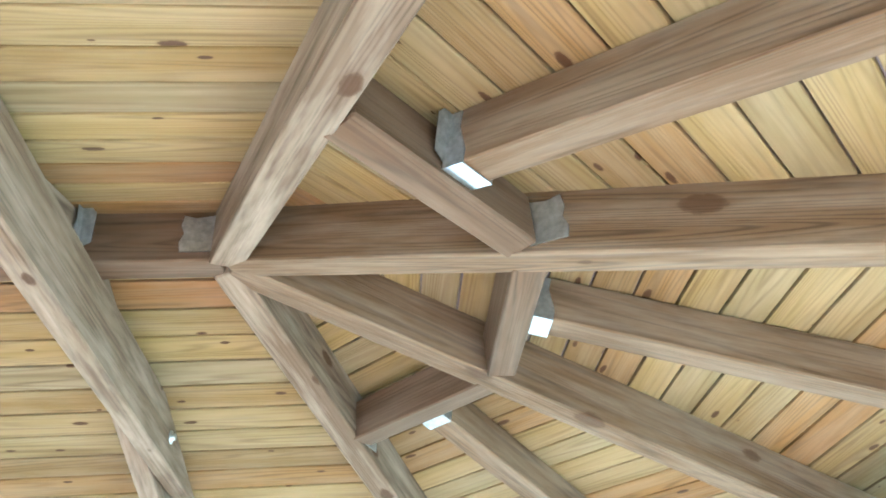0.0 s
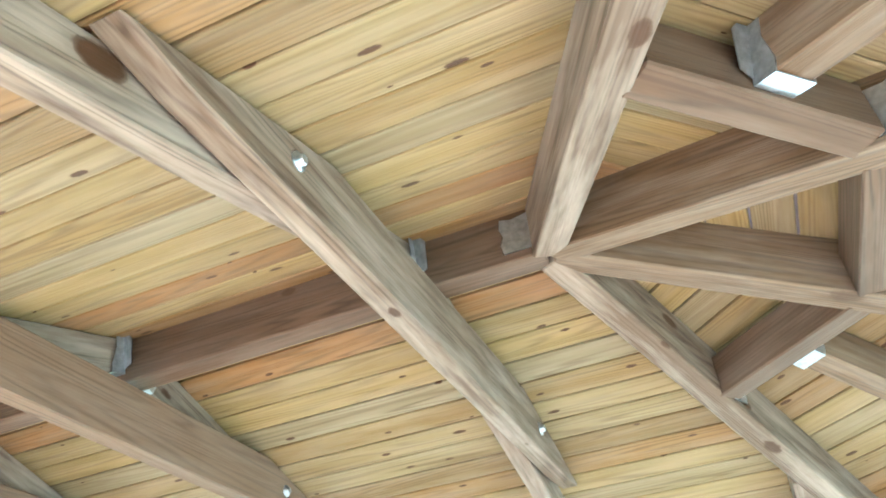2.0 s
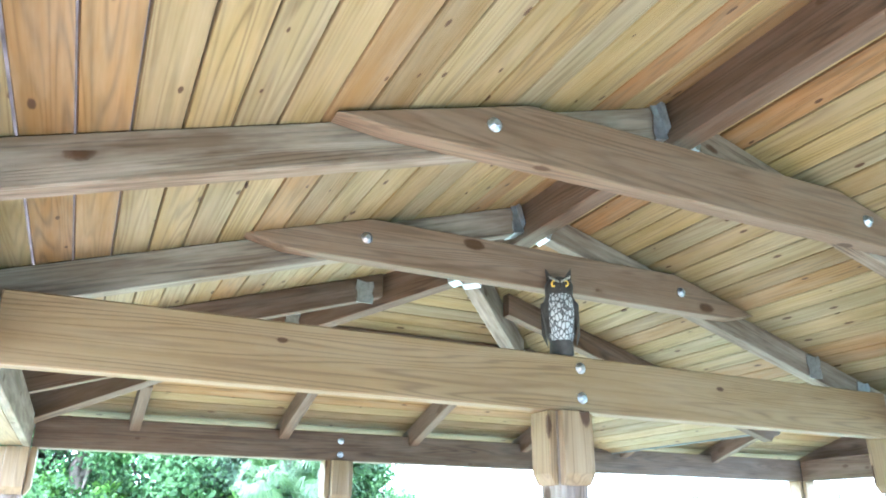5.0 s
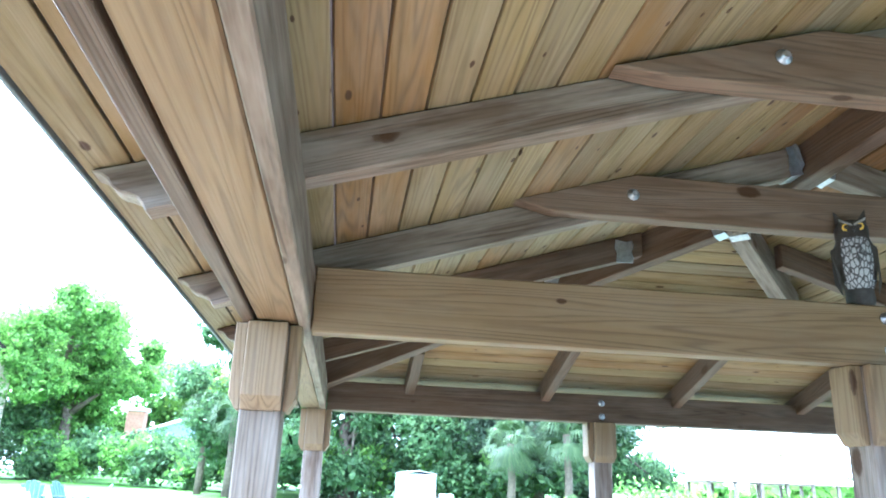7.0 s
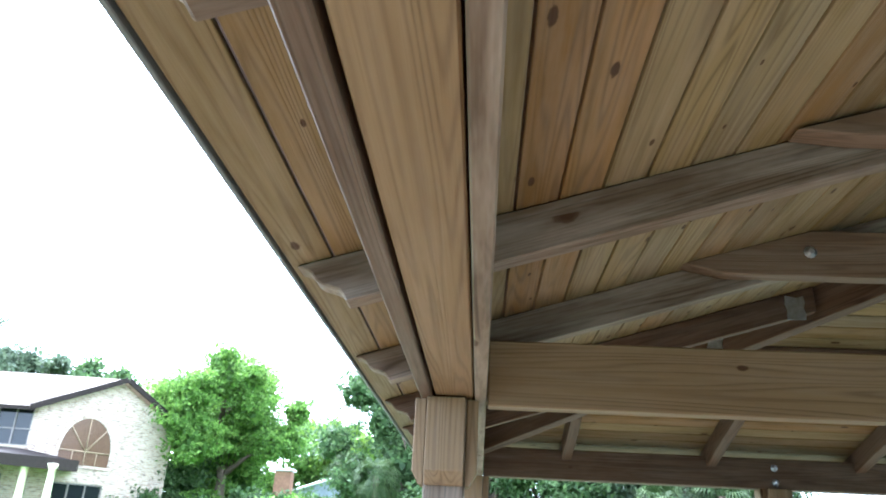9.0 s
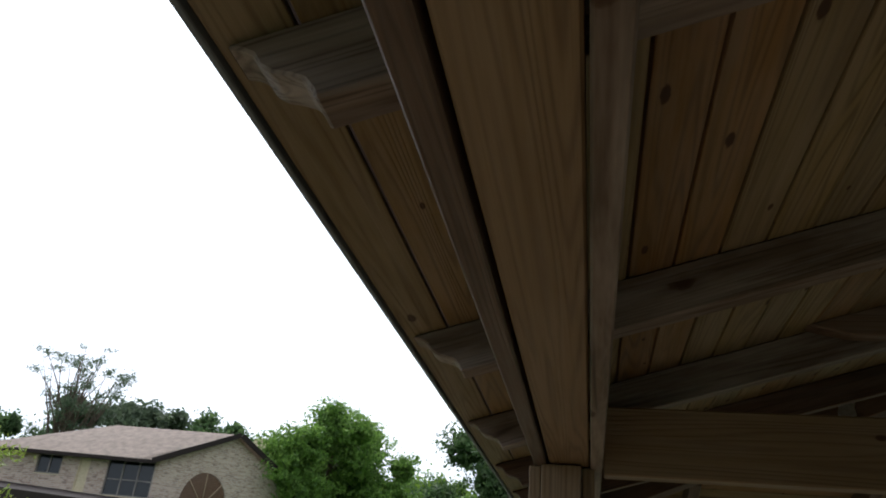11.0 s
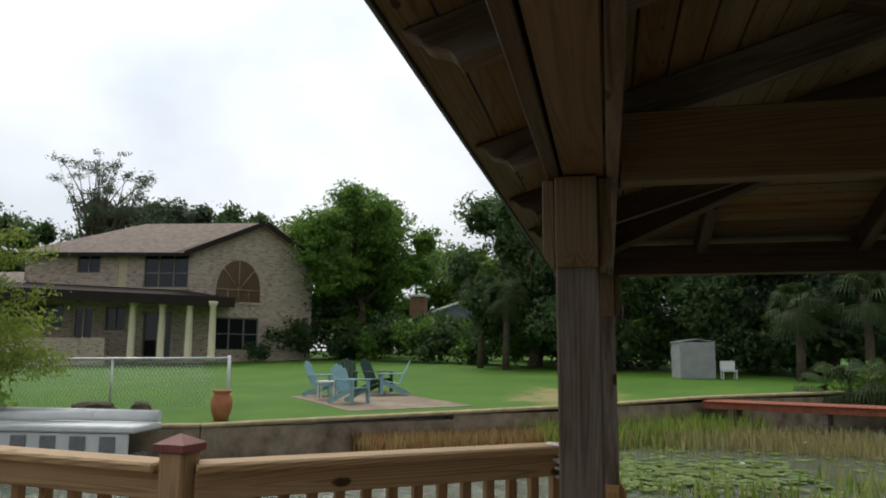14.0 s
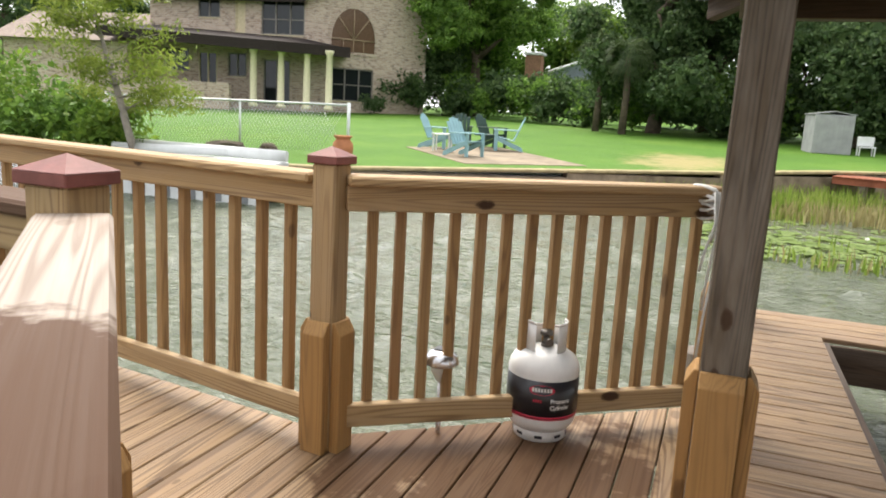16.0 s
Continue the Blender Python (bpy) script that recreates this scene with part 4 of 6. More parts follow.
bm_tube([(1.45, 5.12, 0.04), (4.17, 5.12, 0.04)], 0.04, 6, bm)
for x in (2.15, 2.81, 3.45):
    bm_tube([(x, 4.42, 0.04), (x, 5.12, 0.04)], 0.03, 6, bm)
part("muntin", bm, plain("arch_muntin", (0.34, 0.25, 0.16), rough=0.5), aw)
wholes = [(0.19, 2.76, 5.07, 6.95), (5.25, 6.61, 5.89, 6.93), (3.72, 4.34, 5.15, 6.95), (7.19, 8.8, 2.83, 4.14), (5.45, 6.6, 1.2, 3.99), (3.64, 4.78, 2.66, 4.0), (1.0, 2.6, 1.2, 3.7)]
wall_panel(MW, 9.6, HZ - 0.3, 7.15, wholes, BRICK)
for k, (a, b, c, d) in enumerate(wholes):
    window(MW, a, b, c, d, (3, 2, 1, 2, 2, 2, 2)[k], (0.45,) if k in (0,) else (), CREAMWALL if k in (2, 4) else None, CREAMWALL if k == 2 else None)
part("wall", bm_box(9.4, 9.65, HZ - 0.3, 7.15, -8, -0.25, 0), BRICK, house, m=MW)
part("wall", bm_box(7.45, 7.7, HZ - 0.3, 7.15, -6, -0.25, 0), BRICK, house, m=MG)
# roof: a gable towards the lawn, hipped at the other end
peak = HL + HG * 4.2
rl = peak + HW * 7.2
ov = 0.55


def P3(v, z):
    return (v.x, v.y, z)


eL = HL - HG * ov
eR = HR + HG * ov
bm = bmesh.new()
q = [bm.verts.new(v) for v in (P3(eL + NG * 0.4, 6.98), P3(peak + NG * 0.4, 9.22), P3(rl, 9.22), P3(HL + HW * 10.1 + NW * ov, 6.98), P3(HL + HW * 1.0 + NW * (ov + 0.1), 6.98),
                               P3(eR + NG * 0.4, 6.98), P3(eR + HW * 8, 6.98))]
bm.faces.new((q[0], q[1], q[2], q[3], q[4]))
bm.faces.new((q[1], q[5], q[6], q[2]))
bm.faces.new((q[2], q[6], q[3]))
bmesh.ops.solidify(bm, geom=list(bm.faces), thickness=0.16)
bmesh.ops.recalc_face_normals(bm, faces=list(bm.faces))
hr = part("roof", bm, ROOFING, house, "brown shingle roof")
bm = bmesh.new()
for a, b in ((eL + NG * 0.42, peak + NG * 0.42), (peak + NG * 0.42, eR + NG * 0.42)):
    za, zb = (6.85, 9.1) if b is not None and a.y < b.y and a == eL + NG * 0.42 else (9.1, 6.85)
    mm, ln = along(P3(a, za), P3(b, zb))
    t0 = bmesh.new()
    bm_box(0, ln, -0.05, 0.05, -0.05, 0.24, 0, t0)
    t0.transform(mm)
    me = bpy.data.meshes.new("t")
    t0.to_mesh(me)
    t0.free()
    bm.from_mesh(me)
    bpy.data.meshes.remove(me)
mm, ln = along(P3(HL + NW * (ov + 0.03), 6.8), P3(HL + HW * 10.1 + NW * (ov + 0.03), 6.8))
t0 = bm_box(0, ln, -0.05, 0.05, 0, 0.2, 0)
t0.transform(mm)
me = bpy.data.meshes.new("t")
t0.to_mesh(me)
t0.free()
bm.from_mesh(me)
bpy.data.meshes.remove(me)
part("fascia", bm, FASCIA, house, "dark brown fascia board")
part("chimney", bm_box(-0.62, 0.62, -0.5, 0.5, 5.0, 10.1, 0.03), CREAMWALL, house, "cream chimney", m=Matrix.Translation((-23.1, 46.0, 0)))
# porch
po = HL + NW * 3.0
corner = [po + HW * -3.4 - NW * 0.2, po + HW * 0.2 + NW * 0.8, po + HW * 10.5 + NW * 0.8, HL + HW * 10.5, HL + HW * 0.1, HL + HG * 2.4 + NG * 0.1]
rise = (3.80, 3.90, 4.35, 4.9, 4.4, 4.1)
bm = bmesh.new()
lo = [bm.verts.new(P3(v, z)) for v, z in zip(corner, rise)]
hi = [bm.verts.new(P3(v, z + 0.52)) for v, z in zip(corner, rise)]
for vs in (lo, hi):
    for f in ((0, 1, 5), (1, 4, 5), (1, 2, 3, 4)):
        bm.faces.new([vs[i] for i in f])
for i in range(6):
    bm.faces.new((lo[i], lo[(i + 1) % 6], hi[(i + 1) % 6], hi[i]))
bmesh.ops.recalc_face_normals(bm, faces=list(bm.faces))
part("porch_roof", bm, FASCIA, house, "dark porch roof with a deep edge")
for s in (1.85, 0.30, -1.13, -2.35):
    c = po + HW * s
    bm = bm_lathe([(0.25, 0.0), (0.25, 0.12), (0.19, 0.2), (0.18, 1.6), (0.155, 2.75), (0.2, 2.82), (0.25, 2.95), (0.25, 3.05)], 16)
    part("column", bm, CREAM, house, "cream porch column", m=Matrix.Translation((c.x, c.y, 1.05)))
part("porch_wall", bm_box(3.19, 11.0, 0.8, 2.2, -0.2, 0.1, 0.01), BRICK, house, "low brick porch wall", m=frame_of(po, HW, NW))
# lower wing
part("wing", bm_box(9.7, 17.5, 0.7, 4.2, -5, 2.2, 0.02), BRICK, house, "single-storey brick wing", m=MW)
bm = bmesh.new()
bm_prism([(-5.6, 4.15), (2.9, 4.15), (-1.3, 6.1)], "x", 9.3, 18.0, 0, bm)
bm.transform(Matrix(((1, 0, 0, 0), (0, 0, 1, 0), (0, 1, 0, 0), (0, 0, 0, 1))))
bmesh.ops.recalc_face_normals(bm, faces=list(bm.faces))
part("wing_roof", bm, ROOFING, house, "brown shingle roof of the wing", m=MW)

# the neighbour's house, glimpsed between the trees
nb = thing("neighbour_house", "pale house with a grey-blue gable roof among trees", "house")
NBW = plain("neighbour_wall", (0.42, 0.45, 0.26), rough=0.8, vary=0.2)
NBR = plain("neighbour_roof", (0.22, 0.25, 0.30), rough=0.85, vary=0.2)
BRK2 = plain("red_chimney_brick", (0.32, 0.17, 0.12), rough=0.85, vary=0.3, scale=6)
part("wall", bm_box(-16.2, -9.0, 57.0, 63, 0.8, 4.4, 0.02), NBW, nb)
bm = bm_prism([(-16.8, 4.3), (-13.3, 5.5), (-9.0, 4.3)], "y", 56.6, 63.4)
part("roof", bm, NBR, nb)
bm = bmesh.new()
for xa, za, xb, zb in ((-16.9, 4.3, -13.3, 5.55), (-13.3, 5.55, -8.9, 4.3)):
    bm_tube([(xa, 56.5, za), (xb, 56.5, zb)], 0.11, 6, bm)
part("barge_board", bm, WHITE, nb)
cm = part("chimney", bm_box(-17.2, -16.0, 55.6, 56.6, 1.0, 5.9, 0.02), BRK2, nb, "red brick chimney")
part("chimney_cap", bm_box(-17.35, -15.85, 55.5, 56.7, 5.91, 6.1, 0.02), WHITE, cm)

# ---- garden shed, bench ----
# white paint, its colour greyed for the shade of the trees
SHEDW = plain("shaded_white", (0.36, 0.365, 0.37), rough=0.7, vary=0.2, scale=3)
shed = thing("garden_shed", "small white garden shed under dark trees", "shed")
sz = lawn_z(0, 28)
part("wall", bm_box(-0.52, 0.72, 0, 1.4, 0, 1.3, 0.015), SHEDW, shed, m=pose(0.92, 28.0, sz, 0, 0, 8))
bm = bm_prism([(-0.56, 1.3), (0.1, 1.40), (0.76, 1.3), (0.76, 1.33), (0.1, 1.43), (-0.56, 1.33)], "y", 0.0, 1.44)
part("roof", bm, SHEDW, shed, m=pose(0.92, 28.0, sz, 0, 0, 8))
bm = bmesh.new()
for k in range(1, 8):
    x = -0.52 + k * 0.155
    bm_box(x - 0.006, x + 0.006, -0.012, -0.002, 0.03, 1.28, 0, bm)
part("batten", bm, SHEDW, shed, m=pose(0.92, 28.0, sz, 0, 0, 8))
bench = thing("garden_bench", "white garden bench beside the shed", "bench", m=pose(2.05, 28.0, lawn_z(0, 28), 0, 0, 10) @ Matrix.Diagonal((0.75, 0.75, 0.75, 1)))
part("seat", bm_box(-0.35, 0.35, -0.2, 0.2, 0.36, 0.42, 0.01), WHITE, bench)
part("backrest", bm_box(-0.35, 0.35, 0.16, 0.2, 0.44, 0.85, 0.01), WHITE, bench)
for sx in (-0.31, 0.31):
    for sy in (-0.16, 0.16):
        part("leg", bm_box(sx - 0.025, sx + 0.025, sy - 0.025, sy + 0.025, 0, 0.36, 0.004), WHITE, bench)

# ---- patio and its chairs ----
PATIO = plain("patio_concrete", (0.27, 0.215, 0.15), rough=0.85, vary=0.45, scale=1.5, bump=0.2)
bm = bmesh.new()
pts = [(-10.4, 18.5), (-7.6, 15.4), (-5.2, 17.0), (-8.5, 20.7)]
lo = [bm.verts.new((x, y, lawn_z(x, y) - 0.05)) for x, y in pts]
hi = [bm.verts.new((x, y, lawn_z(x, y) + 0.014)) for x, y in pts]
bm.faces.new(hi)
for i in range(4):
    bm.faces.new((lo[i], lo[(i + 1) % 4], hi[(i + 1) % 4], hi[i]))
bmesh.ops.recalc_face_normals(bm, faces=list(bm.faces))
tagged(link("patio", bm, PATIO), "weathered concrete patio slab in the lawn", "patio", kind="structure")
BLUE = plain("pale_blue_resin", (0.24, 0.40, 0.44), rough=0.55, vary=0.15, scale=6)
DARKCH = plain("dark_green_resin", (0.03, 0.06, 0.05), rough=0.5, vary=0.2)


def adirondack(x, y, turn, mat, label, arms=True):
    c = thing("garden_chair", label, "chair", "chairs on the patio", m=pose(x, y, lawn_z(x, y) + 0.014, 0, 0, turn))
    for k in range(5):
        part("seat_slat", bm_box(-0.26, 0.26, -0.27 + k * 0.105, -0.175 + k * 0.105, 0.36 - k * 0.022, 0.38 - k * 0.022, 0.004), mat, c)
    hs = (0.60, 0.68, 0.71, 0.68, 0.60)
    for k in range(5):
        m = Matrix.Translation((-0.22 + k * 0.11, 0.22, 0.27)) @ pose(0, 0, 0, -24, 0, 0)
        part("back_slat", bm_box(-0.05, 0.05, -0.01, 0.012, 0, hs[k], 0.008), mat, c, m=m)
    for sx in (-0.29, 0.29):
        part("arm", bm_box(sx - 0.06, sx + 0.06, -0.33, 0.34, 0.545, 0.57, 0.008), mat, c)
        part("leg", bm_box(sx - 0.022, sx + 0.022, -0.30, -0.21, 0, 0.545, 0.004), mat, c)
        bm = bm_prism([(-0.29, 0.30), (-0.29, 0.40), (0.45, 0.10), (0.48, 0.0), (0.40, 0.0)], "x", sx - 0.05, sx - 0.02)
        part("leg", bm, mat, c)
    return c


adirondack(-9.55, 18.75, 92, BLUE, "pale blue slatted garden chair on the patio")
adirondack(-8.15, 17.05, 68, BLUE, "pale blue slatted garden chair on the patio")
adirondack(-7.9, 19.5, -72, BLUE, "pale blue slatted garden chair seen side on")
adirondack(-9.45, 20.2, 20, DARKCH, "dark green garden chair on the patio")
adirondack(-8.55, 20.4, 75, DARKCH, "dark green garden chair on the patio")
tb = thing("side_table", "small white side table beside a chair", "table", m=pose(-9.05, 17.75, lawn_z(-9.05, 17.75) + 0.01, 0, 0, 10))
part("tabletop", bm_box(-0.25, 0.25, -0.25, 0.25, 0.44, 0.47, 0.006), WHITE, tb)
for sx in (-0.2, 0.2):
    for sy in (-0.2, 0.2):
        part("leg", bm_box(sx - 0.02, sx + 0.02, sy - 0.02, sy + 0.02, 0.03, 0.44, 0.003), WHITE, tb)
ft = thing("fire_table", "dark round metal table between the chairs", "table", m=pose(-8.4, 19.4, lawn_z(-8.4, 19.4) + 0.014))
part("tabletop", bm_lathe([(0.02, 0.38), (0.33, 0.38), (0.35, 0.40), (0.33, 0.42), (0.02, 0.42)], 20), DARKCH, ft)
for a in (30, 150, 270):
    part("leg", bm_tube([(0.05 * math.cos(radians(a)), 0.05 * math.sin(radians(a)), 0.38), (0.28 * math.cos(radians(a)), 0.28 * math.sin(radians(a)), 0)], 0.012, 6), DARKCH, ft)

# ---- pot, fence, stumps ----
TERRA = plain("terracotta", (0.42, 0.17, 0.08), rough=0.7, vary=0.3, scale=6, bump=0.2)
bm = bm_lathe([(0.10, 0), (0.13, 0.02), (0.19, 0.18), (0.215, 0.33), (0.20, 0.43), (0.15, 0.50), (0.145, 0.53), (0.185, 0.56), (0.19, 0.585), (0.15, 0.59), (0.13, 0.50), (0.02, 0.46)], 24)
tagged(link("urn", bm, TERRA, m=Matrix.Translation((-9.55, 13.4, lawn_z(-9.5, 13.4)))), "tall terracotta urn at the seawall", "urn")
GALV = plain("fence_galvanised", (0.60, 0.63, 0.62), rough=0.45, metal=0.5, vary=0.2, scale=12)
fence = thing("chain_link_fence", "galvanised chain link fence along the lawn", "fence")
FA, FB = Vector((-10.35, 15.1, 0)), Vector((-17.0, 13.3, 0))
fl = (FB - FA).length
fd = (FB - FA).normalized()
fh = 1.14
for k, s in enumerate((0, 2.55, 5.1, fl)):
    p = FA + fd * s
    z = lawn_z(p.x, p.y)
    part("fence_post", bm_tube([(p.x, p.y, z - 0.05), (p.x, p.y, z + fh + (0.06 if k == 0 else 0.0))], 0.04 if k == 0 else 0.026, 10), GALV, fence)
za = lawn_z(FA.x, FA.y)
part("top_rail", bm_tube([(FA.x, FA.y, za + fh), (FB.x, FB.y, lawn_z(FB.x, FB.y) + fh)], 0.026, 8), GALV, fence)
bm = bmesh.new()
step, run = 0.085, fh - 0.06
z0 = za + 0.05
s = -run * 0.6
while s < fl:
    for sg in (1, -1):
        a, b = (s, s + run * 0.6) if sg > 0 else (s + run * 0.6, s)
        pa, pb = FA + fd * a, FA + fd * b
        if min(a, b) < 0 or max(a, b) > fl:
            continue
        bm_tube([(pa.x, pa.y, z0), (pb.x, pb.y, z0 + run)], 0.0038, 3, bm)
    s += step
ob = part("wire_mesh", bm, GALV, fence, "woven wire mesh")
STUMP = plain("grey_bark", (0.16, 0.12, 0.10), rough=0.9, vary=0.5, scale=10, bump=0.6, distance=0.03)


def lump(name, x, y, z, sx, sy, sz, mat, label, category, group="", seed=1, turn=0):
    bm = bmesh.new()
    bmesh.ops.create_icosphere(bm, subdivisions=3, radius=1.0)
    for v in bm.verts:
        f = 1 + 0.28 * noise.noise(v.co * 1.7 + Vector((seed * 3.1, 0, 0))) + 0.1 * noise.noise(v.co * 5 + Vector((0, seed, 0)))
        v.co *= f
        v.co.z = max(v.co.z, -0.35)
    ob = link(name, bm, mat, m=pose(x, y, z, 0, 0, turn) @ Matrix.Diagonal((sx, sy, sz, 1)))
    return tagged(ob, label, category, group)


lump("log", -13.0, 14.15, lawn_z(-13, 14.2) + 0.1, 0.5, 0.18, 0.13, STUMP, "grey weathered log lying behind the fence", "log", seed=2, turn=15)
lump("log", -12.05, 14.45, lawn_z(-12, 14.2) + 0.08, 0.22, 0.2, 0.15, STUMP, "grey weathered stump behind the fence", "log", seed=4)
ROCK = plain("shore_rock", (0.24, 0.22, 0.20), rough=0.85, vary=0.4, scale=5, bump=0.5, distance=0.02)
rng = random.Random(5)
for k in range(16):
    x = -15.2 + k * 0.33
    lump("rock", x + rng.uniform(-0.1, 0.1), 10.75 + (x + 15.2) * 0.22 + rng.uniform(-0.15, 0.15), WATER_Z + 0.06, rng.uniform(0.14, 0.26), rng.uniform(0.14, 0.25), rng.uniform(0.12, 0.2), ROCK, "rounded shore rock at the water's edge", "rock", "shore rocks", k)

# ---- white floating dock at the seawall ----
WD = plain("white_dock_plastic", (0.66, 0.68, 0.68), rough=0.5, vary=0.15, scale=3)
GREY = plain("grey_panel", (0.20, 0.21, 0.22), rough=0.6, vary=0.2)
fd_ = thing("floating_dock", "white floating dock moored by the seawall", "dock", m=pose(-10.85, 11.55, WATER_Z, 0, 0, 6) @ Matrix.Diagonal((1.0, 1.0, 1.42, 1)))
part("deck_slab", bm_box(-2.6, 0.9, -0.5, 0.5, 0.44, 0.52, 0.02), WD, fd_)
part("side_panel", bm_box(-2.5, 0.8, -0.46, -0.42, -0.1, 0.43, 0.01), WD, fd_)
for k in range(6):
    part("float", bm_box(-2.4 + k * 0.54, -2.12 + k * 0.54, -0.485, -0.462, 0.0, 0.40, 0.005), GREY, fd_)
part("beam", bm_tube([(-2.7, 0.35, 0.62), (0.95, 0.30, 0.60)], 0.075, 10), WD, fd_)
part("beam", bm_tube([(-2.4, -0.3, 0.60), (-0.3, 0.28, 0.60)], 0.06, 10), WD, fd_)

# ---- red boardwalk over the marsh ----
REDW = plain("red_stained_wood", (0.30, 0.10, 0.055), rough=0.75, vary=0.35, scale=5, bump=0.3)
rb = thing("boardwalk", "low red-stained boardwalk over the marsh", "boardwalk")
RA, RB = Vector((0.4, 20.5, 0.12)), Vector((9.5, 16.6, 0.10))
mm, ln = along(RA, RB)
rb.matrix_basis = mm
part("stringer", bm_box(0, ln, -0.5, -0.44, -0.02, 0.14, 0.005), REDW, rb)
part("stringer", bm_box(0, ln, 0.44, 0.5, -0.02, 0.14, 0.005), REDW, rb)
bm = bm_box(-0.065, 0.065, -0.55, 0.55, 0.141, 0.17, 0.004)
me = bpy.data.meshes.new("plank")
bm.to_mesh(me)
bm.free()
me.materials.append(REDW)
for k in range(int(ln / 0.14)):
    ob = new("plank", me)
    ob.matrix_basis = Matrix.Translation((0.07 + k * 0.14, 0, 0))
    ob.parent = rb
for k in range(5):
    for sy in (-0.4, 0.4):
        part("pile", bm_box(0.6 + k * 2.1, 0.74 + k * 2.1, sy - 0.06, sy + 0.06, -1.3, -0.02, 0.005), POSTWOOD, rb)

# ---- distant boathouse ----
bh = thing("boathouse", "distant boathouse with a pale tiled hip roof", "boathouse")
TILE = plain("pale_roof_tile", (0.50, 0.40, 0.36), rough=0.8, vary=0.2, scale=2)
bm = bmesh.new()
q = [bm.verts.new(v) for v in ((26.3, 57, 2.75), (40.5, 57, 2.75), (40.5, 66, 2.75), (26.3, 66, 2.75), (31.0, 61.5, 5.0), (35.8, 61.5, 5.0))]
for f in ((0, 1, 5, 4), (1, 2, 5), (2, 3, 4, 5), (3, 0, 4), (3, 2, 1, 0)):
    bm.faces.new([q[i] for i in f])
part("roof", bm, TILE, bh)
for x in (27, 29.2, 31.4, 33.6, 35.8, 38, 40):
    for y in (57.4, 65.6):
        part("post", bm_box(x - 0.12, x + 0.12, y - 0.12, y + 0.12, WATER_Z - 0.5, 2.75, 0.01), POSTWOOD, bh)
part("deck", bm_box(26.6, 40.2, 57.1, 58.4, 0.1, 0.3, 0.01), POSTWOOD, bh)


# ---- trees and plants ----
def leaf_material(name, tones, rough=0.55):
    m, n, l, b = material(name, rough)
    rnd = n.new("ShaderNodeNewGeometry").outputs["Random Per Island"]
    r = ramp(n, [(k / (len(tones) - 1), c) for k, c in enumerate(tones)])
    l.new(rnd, r.inputs["Fac"])
    tc = n.new("ShaderNodeTexCoord")
    big = noise_node(n, l, tc.outputs["Object"], 0.6, 3.0, 0.6)
    c = mix_node(n, l, math_node(n, l, "MULTIPLY", big, 0.5), r.outputs[0], tones[0])
    l.new(c, b.inputs["Base Color"])
    tr = n.new("ShaderNodeBsdfTranslucent")
    l.new(c, tr.inputs["Color"])
    mx = n.new("ShaderNodeMixShader")
    mx.inputs[0].default_value = 0.45
    l.new(b.outputs[0], mx.inputs[1])
    l.new(tr.outputs[0], mx.inputs[2])
    l.new(mx.outputs[0], n["Material Output"].inputs["Surface"])
    return m


OAKLEAF = leaf_material("oak_leaves", [(0.065, 0.125, 0.026), (0.12, 0.235, 0.04), (0.19, 0.335, 0.06), (0.27, 0.43, 0.085)])
DARKLEAF = leaf_material("live_oak_leaves", [(0.042, 0.078, 0.030), (0.073, 0.131, 0.047), (0.108, 0.174, 0.065), (0.166, 0.244, 0.090)])
BRIGHT = leaf_material("bright_leaves", [(0.08, 0.15, 0.02), (0.14, 0.24, 0.035), (0.22, 0.32, 0.05)])
GREYLEAF = leaf_material("greyish_leaves", [(0.062, 0.094, 0.056), (0.106, 0.144, 0.081), (0.150, 0.188, 0.112)])
PALMLEAF = leaf_material("palm_fronds", [(0.04, 0.07, 0.025), (0.07, 0.11, 0.04), (0.12, 0.16, 0.06)])
BARK = plain("tree_bark", (0.13, 0.10, 0.075), rough=0.9, vary=0.5, scale=6, bump=0.8, distance=0.03)


def leaf_cards(centres, sizes, rng, aspect=0.6):
    """Many small bent leaves, two triangles each, as one mesh's arrays."""
    n = len(centres)
    u = rng.normal(size=(n, 3))
    u /= np.linalg.norm(u, axis=1)[:, None]
    w = rng.normal(size=(n, 3))
    w[:, 2] += 0.8
    v = np.cross(u, w)
    v /= np.linalg.norm(v, axis=1)[:, None] + 1e-9
    s = sizes[:, None]
    a, b = u * s, v * s * aspect
    verts = np.stack([centres - a, centres - b * 0.9, centres + a, centres + b * 0.9], 1).reshape(-1, 3)
    k = np.arange(n)[:, None] * 4
    faces = (k + np.array([[0, 1, 2, 3]])).tolist()
    return verts, faces


def cards_object(name, centres, sizes, rng, mat, parent=None, m=None, aspect=0.6):
    verts, faces = leaf_cards(centres, sizes, rng, aspect)
    me = bpy.data.meshes.new(name)
    me.from_pydata(verts.tolist(), [], faces)
    me.materials.append(mat)
    ob = new(name, me)
    if m is not None:
        ob.matrix_basis = m
    if parent is not None:
        ob.parent = parent
    return ob


